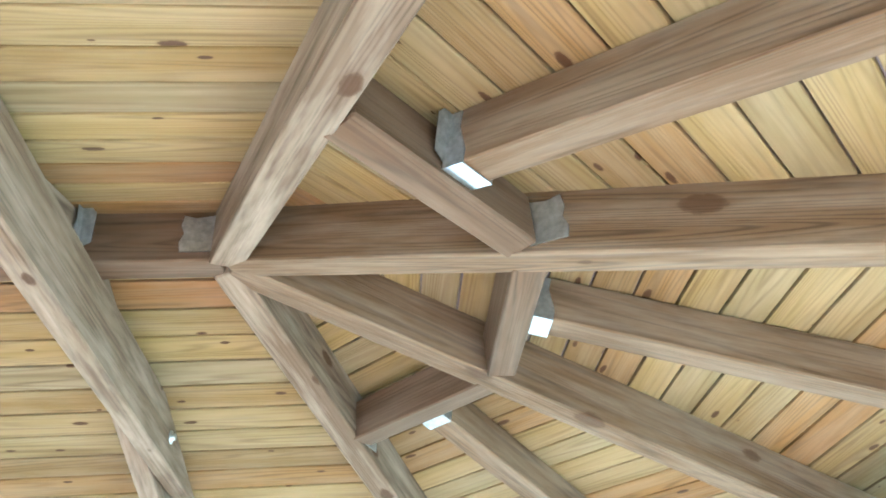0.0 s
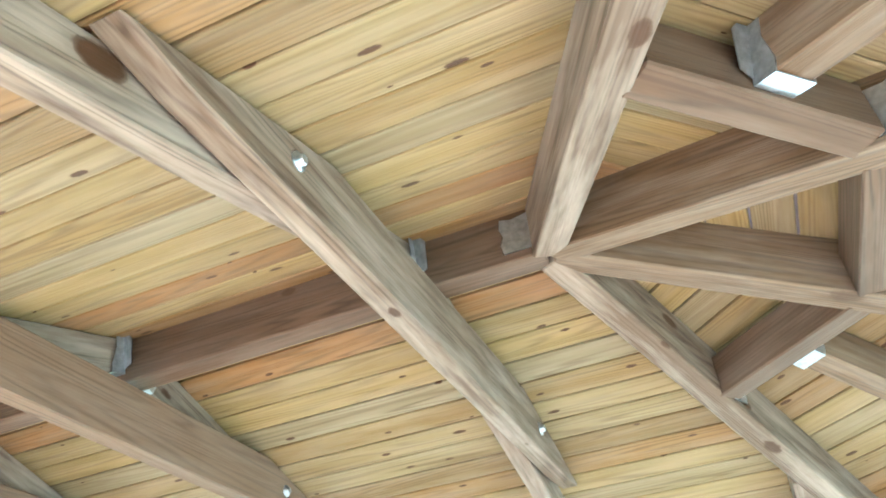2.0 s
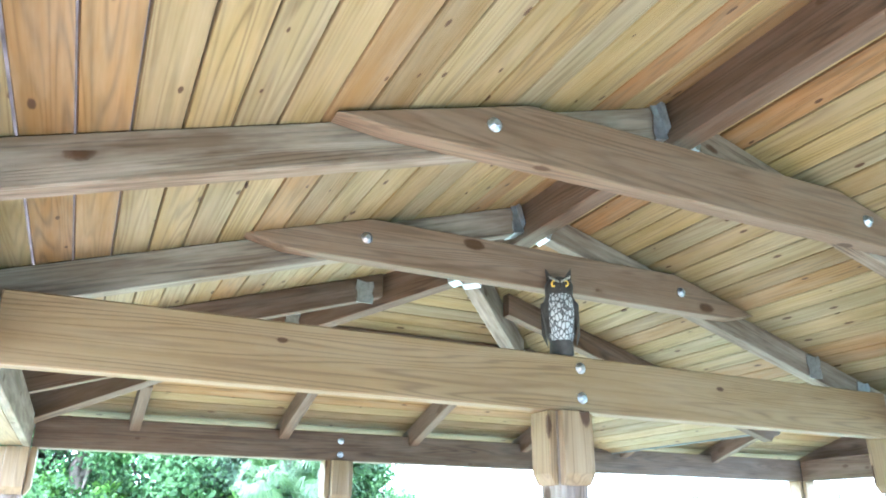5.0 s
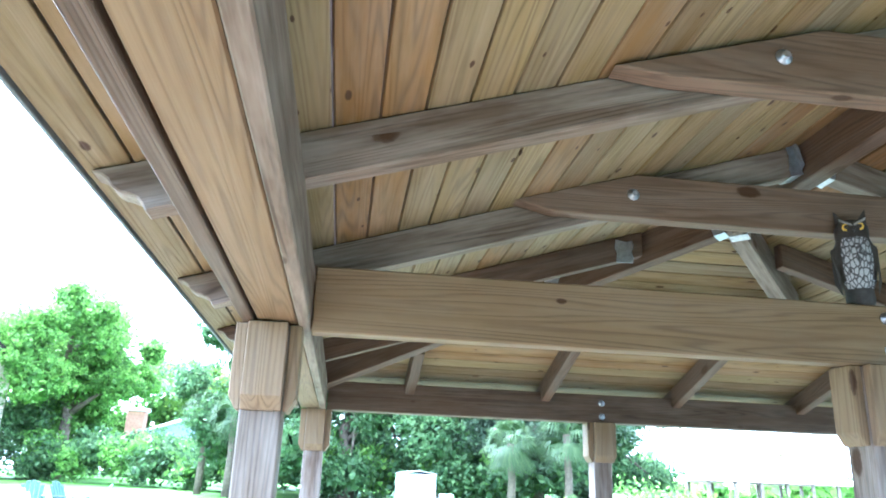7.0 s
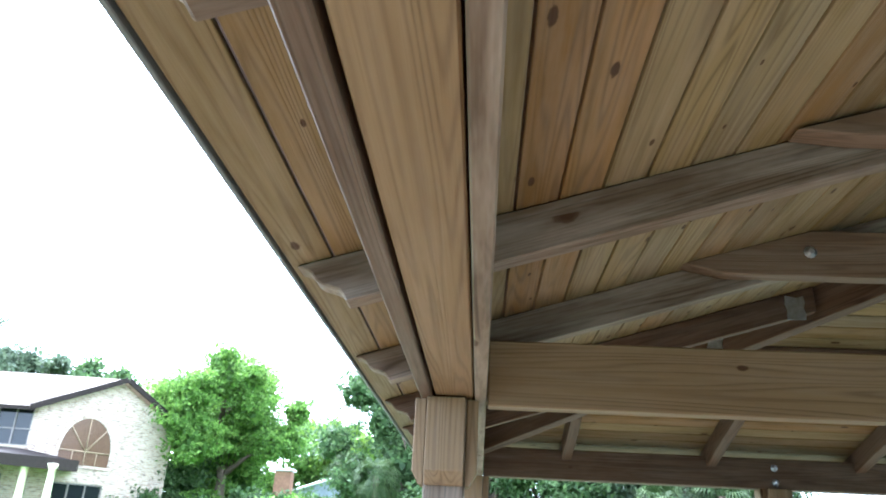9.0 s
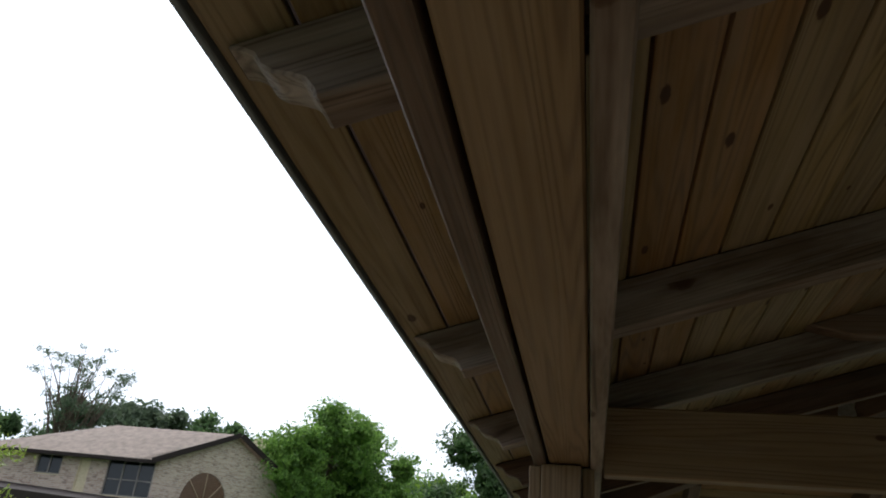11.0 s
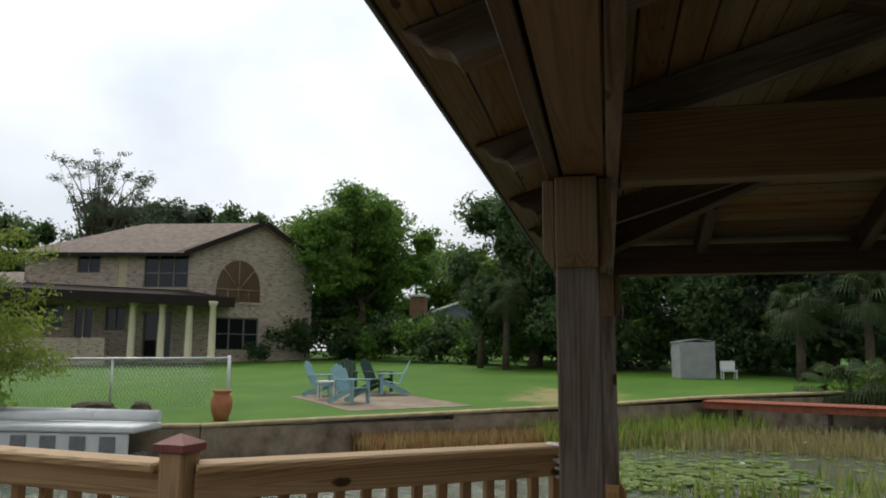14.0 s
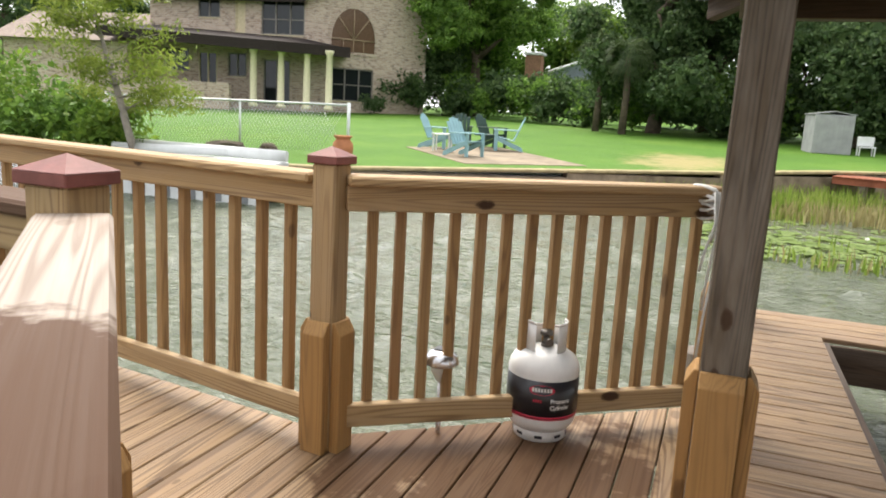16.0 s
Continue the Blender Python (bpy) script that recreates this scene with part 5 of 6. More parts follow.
def crown_points(blobs, count, rng, clump=0.9, dense=0.55):
    """Leaf places: in clumps that sit on the outer parts of a few large blobs."""
    out = []
    vol = np.array([b[3] ** 2 for b in blobs])
    for b, q in zip(blobs, vol / vol.sum()):
        c, r = np.array(b[:3]), b[3]
        kc = max(9, int(24 * (r / clump) ** 1.6))
        d = rng.normal(size=(kc, 3))
        d /= np.linalg.norm(d, axis=1)[:, None]
        d[:, 2] = d[:, 2] * 0.8 + 0.1
        cc = c + d * r * rng.uniform(dense, 1.16, (kc, 1))
        n = int(count * q)
        pick = rng.integers(0, kc, n)
        off = rng.normal(size=(n, 3)) * clump * 0.30 * np.array([1.15, 1.15, 0.55])
        out.append(cc[pick] + off)
    return np.concatenate(out)


def tree(name, x, y, height, blobs, leaf, count, mat, label, trunk=0.25, seed=1, group="trees", limbs=7, clump=0.9, dense=0.55):
    z = lawn_z(x, y) - 0.1
    rng = np.random.default_rng(seed)
    r2 = random.Random(seed)
    t = thing(name, label, "tree", group, m=Matrix.Translation((x, y, z)))
    bm = bmesh.new()
    top = height * 0.62
    bend = [Vector((r2.uniform(-0.25, 0.25) * k, r2.uniform(-0.25, 0.25) * k, top * k / 4)) for k in range(5)]
    bm_tube(bend, [trunk * (1.25 - 0.22 * k) for k in range(5)], 9, bm)
    for k in range(limbs):
        b = blobs[k % len(blobs)]
        a = bend[2 + k % 3] * r2.uniform(0.8, 1.0)
        e = Vector(b[:3]) + Vector((r2.uniform(-0.5, 0.5), r2.uniform(-0.5, 0.5), r2.uniform(-0.3, 0.5))) * b[3]
        mid = a.lerp(e, 0.5) + Vector((r2.uniform(-0.3, 0.3), r2.uniform(-0.3, 0.3), 0.3))
        bm_tube([a, mid, e], [trunk * 0.5, trunk * 0.32, trunk * 0.09], 6, bm)
    part("trunk", bm, BARK, t)
    pts = crown_points(blobs, int(count * 1.7), rng, clump, dense)
    core = []
    for b in blobs:
        k = int(count * 0.014)
        d = rng.normal(size=(k, 3))
        d /= np.linalg.norm(d, axis=1)[:, None]
        core.append(np.array(b[:3]) + d * b[3] * (rng.uniform(0, 1, (k, 1)) ** 0.5) * 0.62)
    if dense > 0.3:
        core = np.concatenate(core)
        cards_object("inner_foliage", core, rng.uniform(1.2, 1.9, len(core)) * leaf, rng, mat, t, aspect=0.8)
    cards_object("crown", pts, rng.uniform(0.4, 0.85, len(pts)) * leaf, rng, mat, t)
    return t


def ball_set(h, w, seed, base=0.25, n=9):
    """Blobs for a spreading crown of height h and half-width w."""
    r = random.Random(seed)
    out = []
    n = int(n * 2.2)
    for k in range(n):
        a = 2 * math.pi * k * 0.381966 + r.uniform(-0.4, 0.4)
        q = r.uniform(0.3, 0.86)
        out.append((w * q * math.cos(a), w * q * math.sin(a), h * r.uniform(base + 0.12, 0.86), w * r.uniform(0.2, 0.34)))
    out.append((0, 0, h * 0.84, w * 0.3))
    out.append((0.1 * w, 0, h * 0.5, w * 0.5))
    return out


# the oak beside the house
tree("oak_tree", -18.0, 46.5, 11.6, ball_set(11.9, 4.9, 3, 0.1, 12), 0.17, 24000, OAKLEAF, "broad green oak beside the brick house", 0.35, 3, clump=0.75)
tree("oak_tree", -19.8, 49.5, 10.5, ball_set(10.6, 4.0, 13, 0.1, 9), 0.19, 11000, OAKLEAF, "green oak behind the brick house", 0.3, 13, clump=0.75)
# dark live oaks on the right of the lawn
for k, (x, y, h, w) in enumerate(((-5.6, 36.0, 9.6, 4.2), (-1.6, 35.0, 10.0, 4.6), (2.6, 33.5, 9.0, 4.4), (6.2, 31.5, 7.4, 3.8), (9.4, 32.5, 6.2, 3.2), (-3.5, 40.0, 10.5, 4.5))):
    tree("live_oak", x, y, h, ball_set(h, w, 20 + k, 0.0, 12), 0.15, 14000, DARKLEAF if k != 3 else GREYLEAF, "dark spreading live oak at the lawn's edge", 0.3, 20 + k, "live oaks", clump=0.65)
# bright trees further back
for k, (x, y, h, w) in enumerate(((-13.0, 62.0, 9.5, 4.5), (-9.5, 60.0, 8.5, 4.0), (-17.5, 66.0, 10.0, 5.0), (-21.5, 60.0, 9.0, 4.2))):
    tree("tree", x, y, h, ball_set(h, w, 40 + k, 0.0, 9), 0.3, 5000, BRIGHT if k < 2 else OAKLEAF, "bright green tree further back", 0.3, 40 + k, "trees further back", clump=1.1)
# woods behind the house
for k, (x, y, h, w) in enumerate(((-62, 62, 15.0, 6.5), (-54, 66, 15.5, 6.0), (-48.5, 64, 16.0, 5.0), (-42, 62, 15.5, 4.8), (-37.0, 63, 15.0, 4.4), (-31.5, 64, 13.0, 4.2), (-72, 56, 20.0, 6.5), (-60, 52, 13.0, 5.0))):
    tree("tree", x, y, h, ball_set(h, w, 60 + k, 0.0, 9), 0.36, 4500, GREYLEAF if k in (2, 3) else DARKLEAF, "dark tree of the woods behind the house", 0.35, 60 + k, "woods behind the house", clump=1.3)
rs = random.Random(77)
sparse = [(rs.uniform(-4.2, 4.2), rs.uniform(-2, 2), rs.uniform(8, 18.4), rs.uniform(0.35, 0.8)) for k in range(64)]
sparse = [(b[0] * (0.55 + 0.45 * (b[2] / 18)), b[1], b[2], b[3]) for b in sparse]
tree("tall_tree", -46.5, 57.0, 19, sparse, 0.15, 5200, GREYLEAF, "tall sparse tree with bare limbs", 0.2, 77, "trees", limbs=64, clump=0.5, dense=0.2)


def bush(name, x, y, z, r, h, mat, label, count, seed, leaf=0.09, group="bushes"):
    rng = np.random.default_rng(seed)
    rr = random.Random(seed)
    blobs = [(rr.uniform(-0.6, 0.6) * r, rr.uniform(-0.5, 0.5) * r, h * rr.uniform(0.25, 0.7), r * rr.uniform(0.4, 0.6)) for _ in range(6)]
    pts = crown_points(blobs, count, rng, r * 0.35, 0.3)
    pts[:, 2] = np.abs(pts[:, 2])
    ob = cards_object(name, pts, rng.uniform(0.6, 1.3, len(pts)) * leaf, rng, mat, m=Matrix.Translation((x, y, z)))
    return tagged(ob, label, "bush", group)


rs = random.Random(9)
# undergrowth along the lawn's far edge
for k in range(26):
    q = k / 25
    x = -18.2 + 24.5 * q + rs.uniform(-0.4, 0.4)
    y = 44.5 - 14.5 * q + rs.uniform(-0.5, 0.6) + (1.6 if 0.75 < q < 0.92 else 0)
    bush("bush", x, y, lawn_z(x, y), rs.uniform(1.3, 1.9), rs.uniform(1.8, 3.4), DARKLEAF if k % 3 else OAKLEAF, "dark undergrowth below the trees", 1300, 100 + k, 0.15)
for k in range(16):
    q = k / 15
    x, y = -17.0 + 26.0 * q + rs.uniform(-0.5, 0.5), 49.5 - 13.0 * q + rs.uniform(-0.6, 0.6)
    if -16.5 < x < -9.5:
        continue
    bush("bush", x, y, lawn_z(x, y), rs.uniform(1.9, 2.4), rs.uniform(4.0, 5.4), DARKLEAF, "tall dark undergrowth behind the trees", 1500, 200 + k, 0.2)
bush("bush", -21.6, 39.3, lawn_z(-21, 39), 0.85, 1.25, DARKLEAF, "round shrub at the house wall", 1200, 131, 0.08)
for k, (x, y, h) in enumerate(((-20.9, 41.9, 3.2), (-20.3, 43.6, 5.6), (-19.8, 45.6, 6.4), (-21.2, 46.0, 6.0))):
    bush("bush", x, y, lawn_z(x, y), 1.5, h, DARKLEAF, "dark undergrowth beside the house", 2200, 160 + k, 0.13)
for k, (x, y, s) in enumerate(((5.3, 23.2, 1.2), (7.2, 22.2, 1.5), (9.2, 21.4, 1.6), (11.2, 20.8, 1.6), (8.4, 24.5, 1.9))):
    bush("bush", x, y, 0.0, s, 0.95 * s, BRIGHT if k < 4 else OAKLEAF, "bright green waterside bush", 1800, 140 + k, 0.09)
for k, (x, y, s, h) in enumerate(((-13.8, 11.4, 0.9, 1.1), (-15.0, 11.2, 1.2, 1.6), (-16.8, 11.0, 1.6, 2.2), (-18.8, 11.5, 1.8, 2.6), (-21.5, 12.0, 2.0, 2.8))):
    bush("bush", x, y, lawn_z(x, y) - 0.2, s, h, OAKLEAF if k % 2 else BRIGHT, "green bush on the shore behind the dock", 2400, 150 + k, 0.08)
# slender sapling leaning over the shore
sp = thing("sapling", "slender leaning sapling with feathery yellow-green leaves", "tree", "trees", m=Matrix.Translation((-12.75, 11.0, 0.0)))
stem = [(0.15, -0.1, -0.3), (0.0, 0, 0.4), (-0.35, 0.1, 1.2), (-0.65, 0.1, 2.0), (-0.95, 0.1, 2.9), (-1.1, 0.1, 3.7)]
bm = bm_tube(stem, [0.085, 0.078, 0.066, 0.05, 0.03, 0.012], 8)
rs = random.Random(31)
tips = []
for k in range(34):
    a = rs.uniform(0, 6.28)
    z = rs.uniform(0.9, 3.6)
    base = Vector((0.1 - 0.36 * z, 0.05, z))
    e = base + Vector((math.cos(a), math.sin(a), rs.uniform(0.0, 0.5))) * rs.uniform(0.6, 1.55)
    bm_tube([base, base.lerp(e, 0.5) + Vector((0, 0, 0.08)), e], [0.016, 0.01, 0.004], 5, bm)
    tips += [base.lerp(e, q / 9) for q in range(3, 10)]
part("trunk", bm, plain("pale_bark", (0.28, 0.25, 0.21), rough=0.8, vary=0.3), sp)
rng = np.random.default_rng(31)
tp = np.array([tuple(v) for v in tips])
pts = tp[rng.integers(0, len(tp), 9000)] + rng.normal(size=(9000, 3)) * np.array([0.14, 0.14, 0.09])
cards_object("crown", pts, rng.uniform(0.04, 0.085, len(pts)), rng, leaf_material("feathery_leaves", [(0.14, 0.20, 0.03), (0.24, 0.31, 0.05), (0.33, 0.38, 0.08)]), sp, aspect=0.3)


def fan_palm(x, y, z, h, r, fronds, seed, label):
    p = thing("fan_palm", label, "palm", "fan palms", m=Matrix.Translation((x, y, z)))
    rr = random.Random(seed)
    part("trunk", bm_tube([(0, 0, -0.1), (0.05, 0, h * 0.5), (0, 0.05, h)], [0.17, 0.14, 0.13], 10), BARK, p)
    verts, faces = [], []
    for k in range(fronds):
        az, el = rr.uniform(0, 6.28), rr.uniform(-0.9, 1.2)
        d = Vector((math.cos(az) * math.cos(el), math.sin(az) * math.cos(el), math.sin(el)))
        side = Vector((-math.sin(az), math.cos(az), 0))
        stem_end = Vector((0, 0, h)) + d * r * 0.45
        for j in range(13):
            f = (j - 6) / 6
            dirn = (d * math.cos(f * 1.2) + side * math.sin(f * 1.2)).normalized()
            a = stem_end
            mid = a + dirn * r * 0.32
            b = a + dirn * r * 0.62 + Vector((0, 0, -0.22 * r * (1 + abs(f))))
            w = side.cross(d).cross(dirn).normalized() * 0.022 * r
            i = len(verts)
            verts += [tuple(a), tuple(mid + w), tuple(b), tuple(mid - w)]
            faces.append((i, i + 1, i + 2, i + 3))
        i = len(verts)
        w = side * 0.012 * r
        verts += [tuple(Vector((0, 0, h)) - w), tuple(Vector((0, 0, h)) + w), tuple(stem_end + w), tuple(stem_end - w)]
        faces.append((i, i + 1, i + 2, i + 3))
    me = bpy.data.meshes.new("crown")
    me.from_pydata(verts, [], faces)
    me.materials.append(PALMLEAF)
    ob = new("crown", me)
    ob.parent = p
    return p


fan_palm(-6.6, 33.0, lawn_z(-6, 33), 3.3, 1.2, 40, 1, "fan palm among the dark trees")
fan_palm(-8.0, 34.5, lawn_z(-8, 34), 3.6, 1.2, 40, 2, "fan palm among the dark trees")
fan_palm(4.3, 27.5, 0.5, 2.6, 1.2, 40, 3, "fan palm at the marsh's edge")
fan_palm(6.3, 27.0, 0.5, 3.0, 1.25, 40, 5, "fan palm at the marsh's edge")
fan_palm(3.9, 23.2, 0.2, 0.4, 1.0, 22, 4, "low drooping palmetto at the marsh's edge")
fan_palm(5.0, 22.9, 0.2, 0.5, 1.0, 22, 6, "low drooping palmetto at the marsh's edge")

# far shore woods across the lake
rng = np.random.default_rng(8)
n = 9000
ang = rng.uniform(radians(8), radians(75), n)
dist = rng.uniform(205, 235, n)
hx, hy = dist * np.sin(ang), dist * np.cos(ang)
hgt = 7 + 3.5 * np.sin(ang * 37) + 2.5 * np.sin(ang * 83 + 1)
pts = np.stack([hx, hy, WATER_Z + np.abs(rng.uniform(0, 1, n)) ** 0.8 * hgt], 1)
far = cards_object("far_woods", pts, rng.uniform(1.2, 2.4, n), rng, OAKLEAF)
tagged(far, "hazy green woods on the far shore", "woods", kind="stuff")
bm = bmesh.new()
prev = None
for k in range(31):
    a = radians(-5 + 90 * k / 30)
    cur = [bm.verts.new((r * math.sin(a), r * math.cos(a), z)) for r, z in ((200, WATER_Z + 0.02), (236, 0.6), (900, 3.0))]
    if prev:
        for i in range(2):
            bm.faces.new((prev[i], cur[i], cur[i + 1], prev[i + 1]))
    prev = cur
tagged(link("far_bank", bm, LAWN), "green bank on the far shore", "bank", kind="structure")


# ---- reeds, marsh grass, lily pads ----
def blades(name, xs, ys, zs, heights, rng, mat, label, width=0.012):
    n = len(xs)
    a = rng.uniform(0, 6.28, n)
    lean = rng.uniform(0.02, 0.38, n) * heights
    la = rng.uniform(0, 6.28, n)
    base = np.stack([xs, ys, zs], 1)
    w = np.stack([np.cos(a), np.sin(a), 0 * a], 1) * (width * rng.uniform(0.6, 1.4, n))[:, None]
    top = base + np.stack([np.cos(la) * lean, np.sin(la) * lean, heights], 1)
    midp = base + np.stack([np.cos(la) * lean * 0.3, np.sin(la) * lean * 0.3, heights * 0.55], 1)
    verts = np.stack([base - w, base + w, midp + w * 0.8, top, midp - w * 0.8], 1).reshape(-1, 3)
    k = np.arange(n)[:, None] * 5
    faces = (k + np.array([[0, 1, 2, 3, 4]])).tolist()
    me = bpy.data.meshes.new(name)
    me.from_pydata(verts.tolist(), [], faces)
    me.materials.append(mat)
    ob = new(name, me)
    return tagged(ob, label, "grass", kind="stuff")


REED = leaf_material("green_reeds", [(0.12, 0.19, 0.03), (0.21, 0.31, 0.05), (0.31, 0.41, 0.08), (0.42, 0.47, 0.14)])
DRY = leaf_material("dry_reeds", [(0.22, 0.12, 0.05), (0.38, 0.22, 0.085), (0.48, 0.37, 0.18), (0.40, 0.34, 0.14)])
STRAW = leaf_material("straw", [(0.24, 0.20, 0.09), (0.36, 0.32, 0.15), (0.46, 0.42, 0.22)])
rng = np.random.default_rng(12)


def along_wall(n, s0, s1, d0, d1):
    s = rng.uniform(s0, s1, n)
    d = d0 + (d1 - d0) * rng.uniform(0, 1, n) ** 1.2
    A, B = np.array([-9.6, 12.75]), np.array([0.35, 20.7])
    t = (B - A) / np.linalg.norm(B - A)
    q = A + t * s[:, None] + np.array([t[1], -t[0]]) * d[:, None]
    return q[:, 0], q[:, 1]


x, y = along_wall(4600, 2.9, 8.2, 0.2, 1.5)
blades("dry_grass", x, y, np.full(len(x), WATER_Z), rng.uniform(0.22, 0.5, len(x)), rng, DRY, "rusty dry grass below the seawall", 0.014)
x, y = along_wall(2000, 6.6, 13.0, 0.2, 2.0)
blades("reeds", x, y, np.full(len(x), WATER_Z), rng.uniform(0.3, 0.7, len(x)), rng, REED, "tall green reeds below the seawall", 0.014)
n = 10000
x = rng.uniform(-2.6, 11, n)
front = 10.9 - 0.25 * (x - 0.5) + 0.35 * np.sin(x * 1.9)
back = 20.3 - 0.35 * np.maximum(0, x - 0.5) + 0.5
y = front + (back - front) * rng.uniform(0, 1, n) ** 1.15
patch = np.sin(x * 1.3 + 0.6 * y) + np.sin(y * 1.1 - x * 0.5 + 1) + rng.normal(0, 0.5, n)
pads_zone = (x < 1.2) & (y > 11.6) & (y < 16.2)
keep = ((patch > 0.3) | (y < front + 0.7)) & ~(pads_zone & (rng.uniform(0, 1, n) < 0.95))
x, y = x[keep], y[keep]
cut = rng.uniform(0, 1, len(x)) < 0.74
blades("marsh_grass", x[cut], y[cut], np.full(cut.sum(), WATER_Z), rng.uniform(0.08, 0.30, cut.sum()), rng, REED, "green marsh grass standing in shallow water", 0.016)
blades("dry_grass", x[~cut], y[~cut], np.full((~cut).sum(), WATER_Z), rng.uniform(0.12, 0.36, (~cut).sum()), rng, STRAW, "straw-brown marsh grass among the green", 0.014)
n = 2600
x, y = rng.uniform(-2.4, 4.5, n), rng.uniform(16.6, 20.2, n)
y -= np.maximum(0, x - 0.5) * 0.4
blades("dry_grass", x, y, np.full(n, WATER_Z), rng.uniform(0.2, 0.5, n), rng, STRAW, "straw-coloured grass near the seawall", 0.014)
PAD = leaf_material("lily_leaves", [(0.15, 0.23, 0.045), (0.23, 0.33, 0.075), (0.32, 0.41, 0.13)], 0.4)
bm = bmesh.new()
rs = random.Random(15)
for k in range(560):
    if k < 430:
        px, py = rs.uniform(-2.6, 1.1), rs.gauss(13.4, 1.1)
    else:
        px, py = rs.uniform(0.5, 7), rs.gauss(16.8, 1.2)
    if py < 11.4:
        continue
    r0, st = rs.uniform(0.07, 0.15), rs.uniform(0, 6.28)
    ring = [bm.verts.new((px + r0 * math.cos(st + 0.35 + j * 0.53), py + r0 * math.sin(st + 0.35 + j * 0.53), WATER_Z + 0.012 + rs.uniform(0, 0.02))) for j in range(11)]
    c = bm.verts.new((px, py, WATER_Z + 0.012))
    for j in range(10):
        bm.faces.new((c, ring[j], ring[j + 1]))
tagged(link("lily_pads", bm, PAD), "floating round lily pads in the marsh", "lily pads", kind="stuff")
PETAL = plain("white_petals", (0.8, 0.8, 0.76), rough=0.5, vary=0.05)
for k, (px, py) in enumerate(((0.1, 13.9), (2.9, 16.6), (2.0, 17.6), (4.1, 15.0), (0.7, 18.6), (5.6, 17.3))):
    bm = bmesh.new()
    for j in range(10):
        a = j * 0.628
        el = 0.5 if j % 2 else 1.0
        d = Vector((math.cos(a) * math.cos(el), math.sin(a) * math.cos(el), math.sin(el)))
        s = Vector((-math.sin(a), math.cos(a), 0)) * 0.018
        vs = [bm.verts.new(v) for v in ((0, 0, 0), tuple(d * 0.04 + s), tuple(d * 0.075), tuple(d * 0.04 - s))]
        bm.faces.new(vs)
    tagged(link("water_lily", bm, PETAL, m=Matrix.Translation((px, py, WATER_Z + 0.1))), "white water lily flower", "flower", "water lilies")


# ---- things on the deck ----
# owl decoy on the tie beam
OWLB = plain("owl_dark_plastic", (0.045, 0.04, 0.04), rough=0.5, vary=0.4, scale=30)
m_, n_, l_, b_ = material("owl_chest", 0.5)
tc_ = n_.new("ShaderNodeTexCoord")
vo = n_.new("ShaderNodeTexVoronoi")
vo.feature = "DISTANCE_TO_EDGE"
vo.inputs["Scale"].default_value = 58.0
l_.new(mapped(n_, l_, tc_.outputs["Object"], (1, 1, 0.6)), vo.inputs["Vector"])
rr_ = ramp(n_, [(0.06, (0.05, 0.05, 0.055)), (0.16, (0.36, 0.37, 0.40))])
l_.new(vo.outputs["Distance"], rr_.inputs["Fac"])
l_.new(rr_.outputs[0], b_.inputs["Base Color"])
OWLC = m_
OWLE = plain("owl_yellow_eye", (0.75, 0.50, 0.06), rough=0.3, vary=0.1)
OWLW = plain("owl_pale_band", (0.36, 0.35, 0.33), rough=0.5, vary=0.2, scale=40)
bm = bmesh.new()
prof = [(0.055, 0.0), (0.062, 0.02), (0.060, 0.07), (0.075, 0.10), (0.088, 0.15), (0.092, 0.20), (0.086, 0.245), (0.072, 0.275), (0.074, 0.30), (0.074, 0.325), (0.058, 0.35), (0.02, 0.362)]
bm_lathe(prof, 24, bm)
for f in bm.faces:
    c = f.calc_center_median()
    front = c.y < -0.035 and abs(c.x) < 0.062
    f.material_index = 1 if front and 0.075 < c.z < 0.27 else (3 if front and 0.27 < c.z < 0.285 else 0)
for s in (-1, 1):
    tuft = [bm.verts.new(v) for v in ((s * 0.02, -0.03, 0.345), (s * 0.066, -0.02, 0.325), (s * 0.055, 0.03, 0.335), (s * 0.068, -0.01, 0.405))]
    for a, b, c in ((0, 1, 3), (1, 2, 3), (2, 0, 3)):
        bm.faces.new((tuft[a], tuft[b], tuft[c]))
    for rad, yy, mi in ((0.016, -0.068, 2), (0.008, -0.074, 0)):
        ring = [bm.verts.new((s * 0.03 + rad * math.cos(k * 0.524), yy, 0.318 + rad * math.sin(k * 0.524))) for k in range(12)]
        bk = [bm.verts.new((v.co.x, v.co.y + 0.02, v.co.z)) for v in ring]
        bm.faces.new(ring).material_index = mi
        for k in range(12):
            bm.faces.new((ring[k], ring[(k + 1) % 12], bk[(k + 1) % 12], bk[k])).material_index = mi
    # wings and brows
    w = [bm.verts.new(v) for v in ((s * 0.07, -0.05, 0.25), (s * 0.1, 0.0, 0.24), (s * 0.098, 0.0, 0.10), (s * 0.072, -0.03, 0.04), (s * 0.078, -0.055, 0.12))]
    bm.faces.new(w)
    br = [bm.verts.new(v) for v in ((s * 0.004, -0.078, 0.318), (s * 0.004, -0.07, 0.33), (s * 0.056, -0.062, 0.355), (s * 0.056, -0.066, 0.343))]
    bm.faces.new(br).material_index = 3
beak = [bm.verts.new(v) for v in ((-0.01, -0.07, 0.312), (0.01, -0.07, 0.312), (0, -0.09, 0.30), (0, -0.072, 0.288))]
for a, b, c in ((0, 1, 2), (0, 2, 3), (1, 3, 2)):
    bm.faces.new((beak[a], beak[b], beak[c]))
bmesh.ops.recalc_face_normals(bm, faces=list(bm.faces))
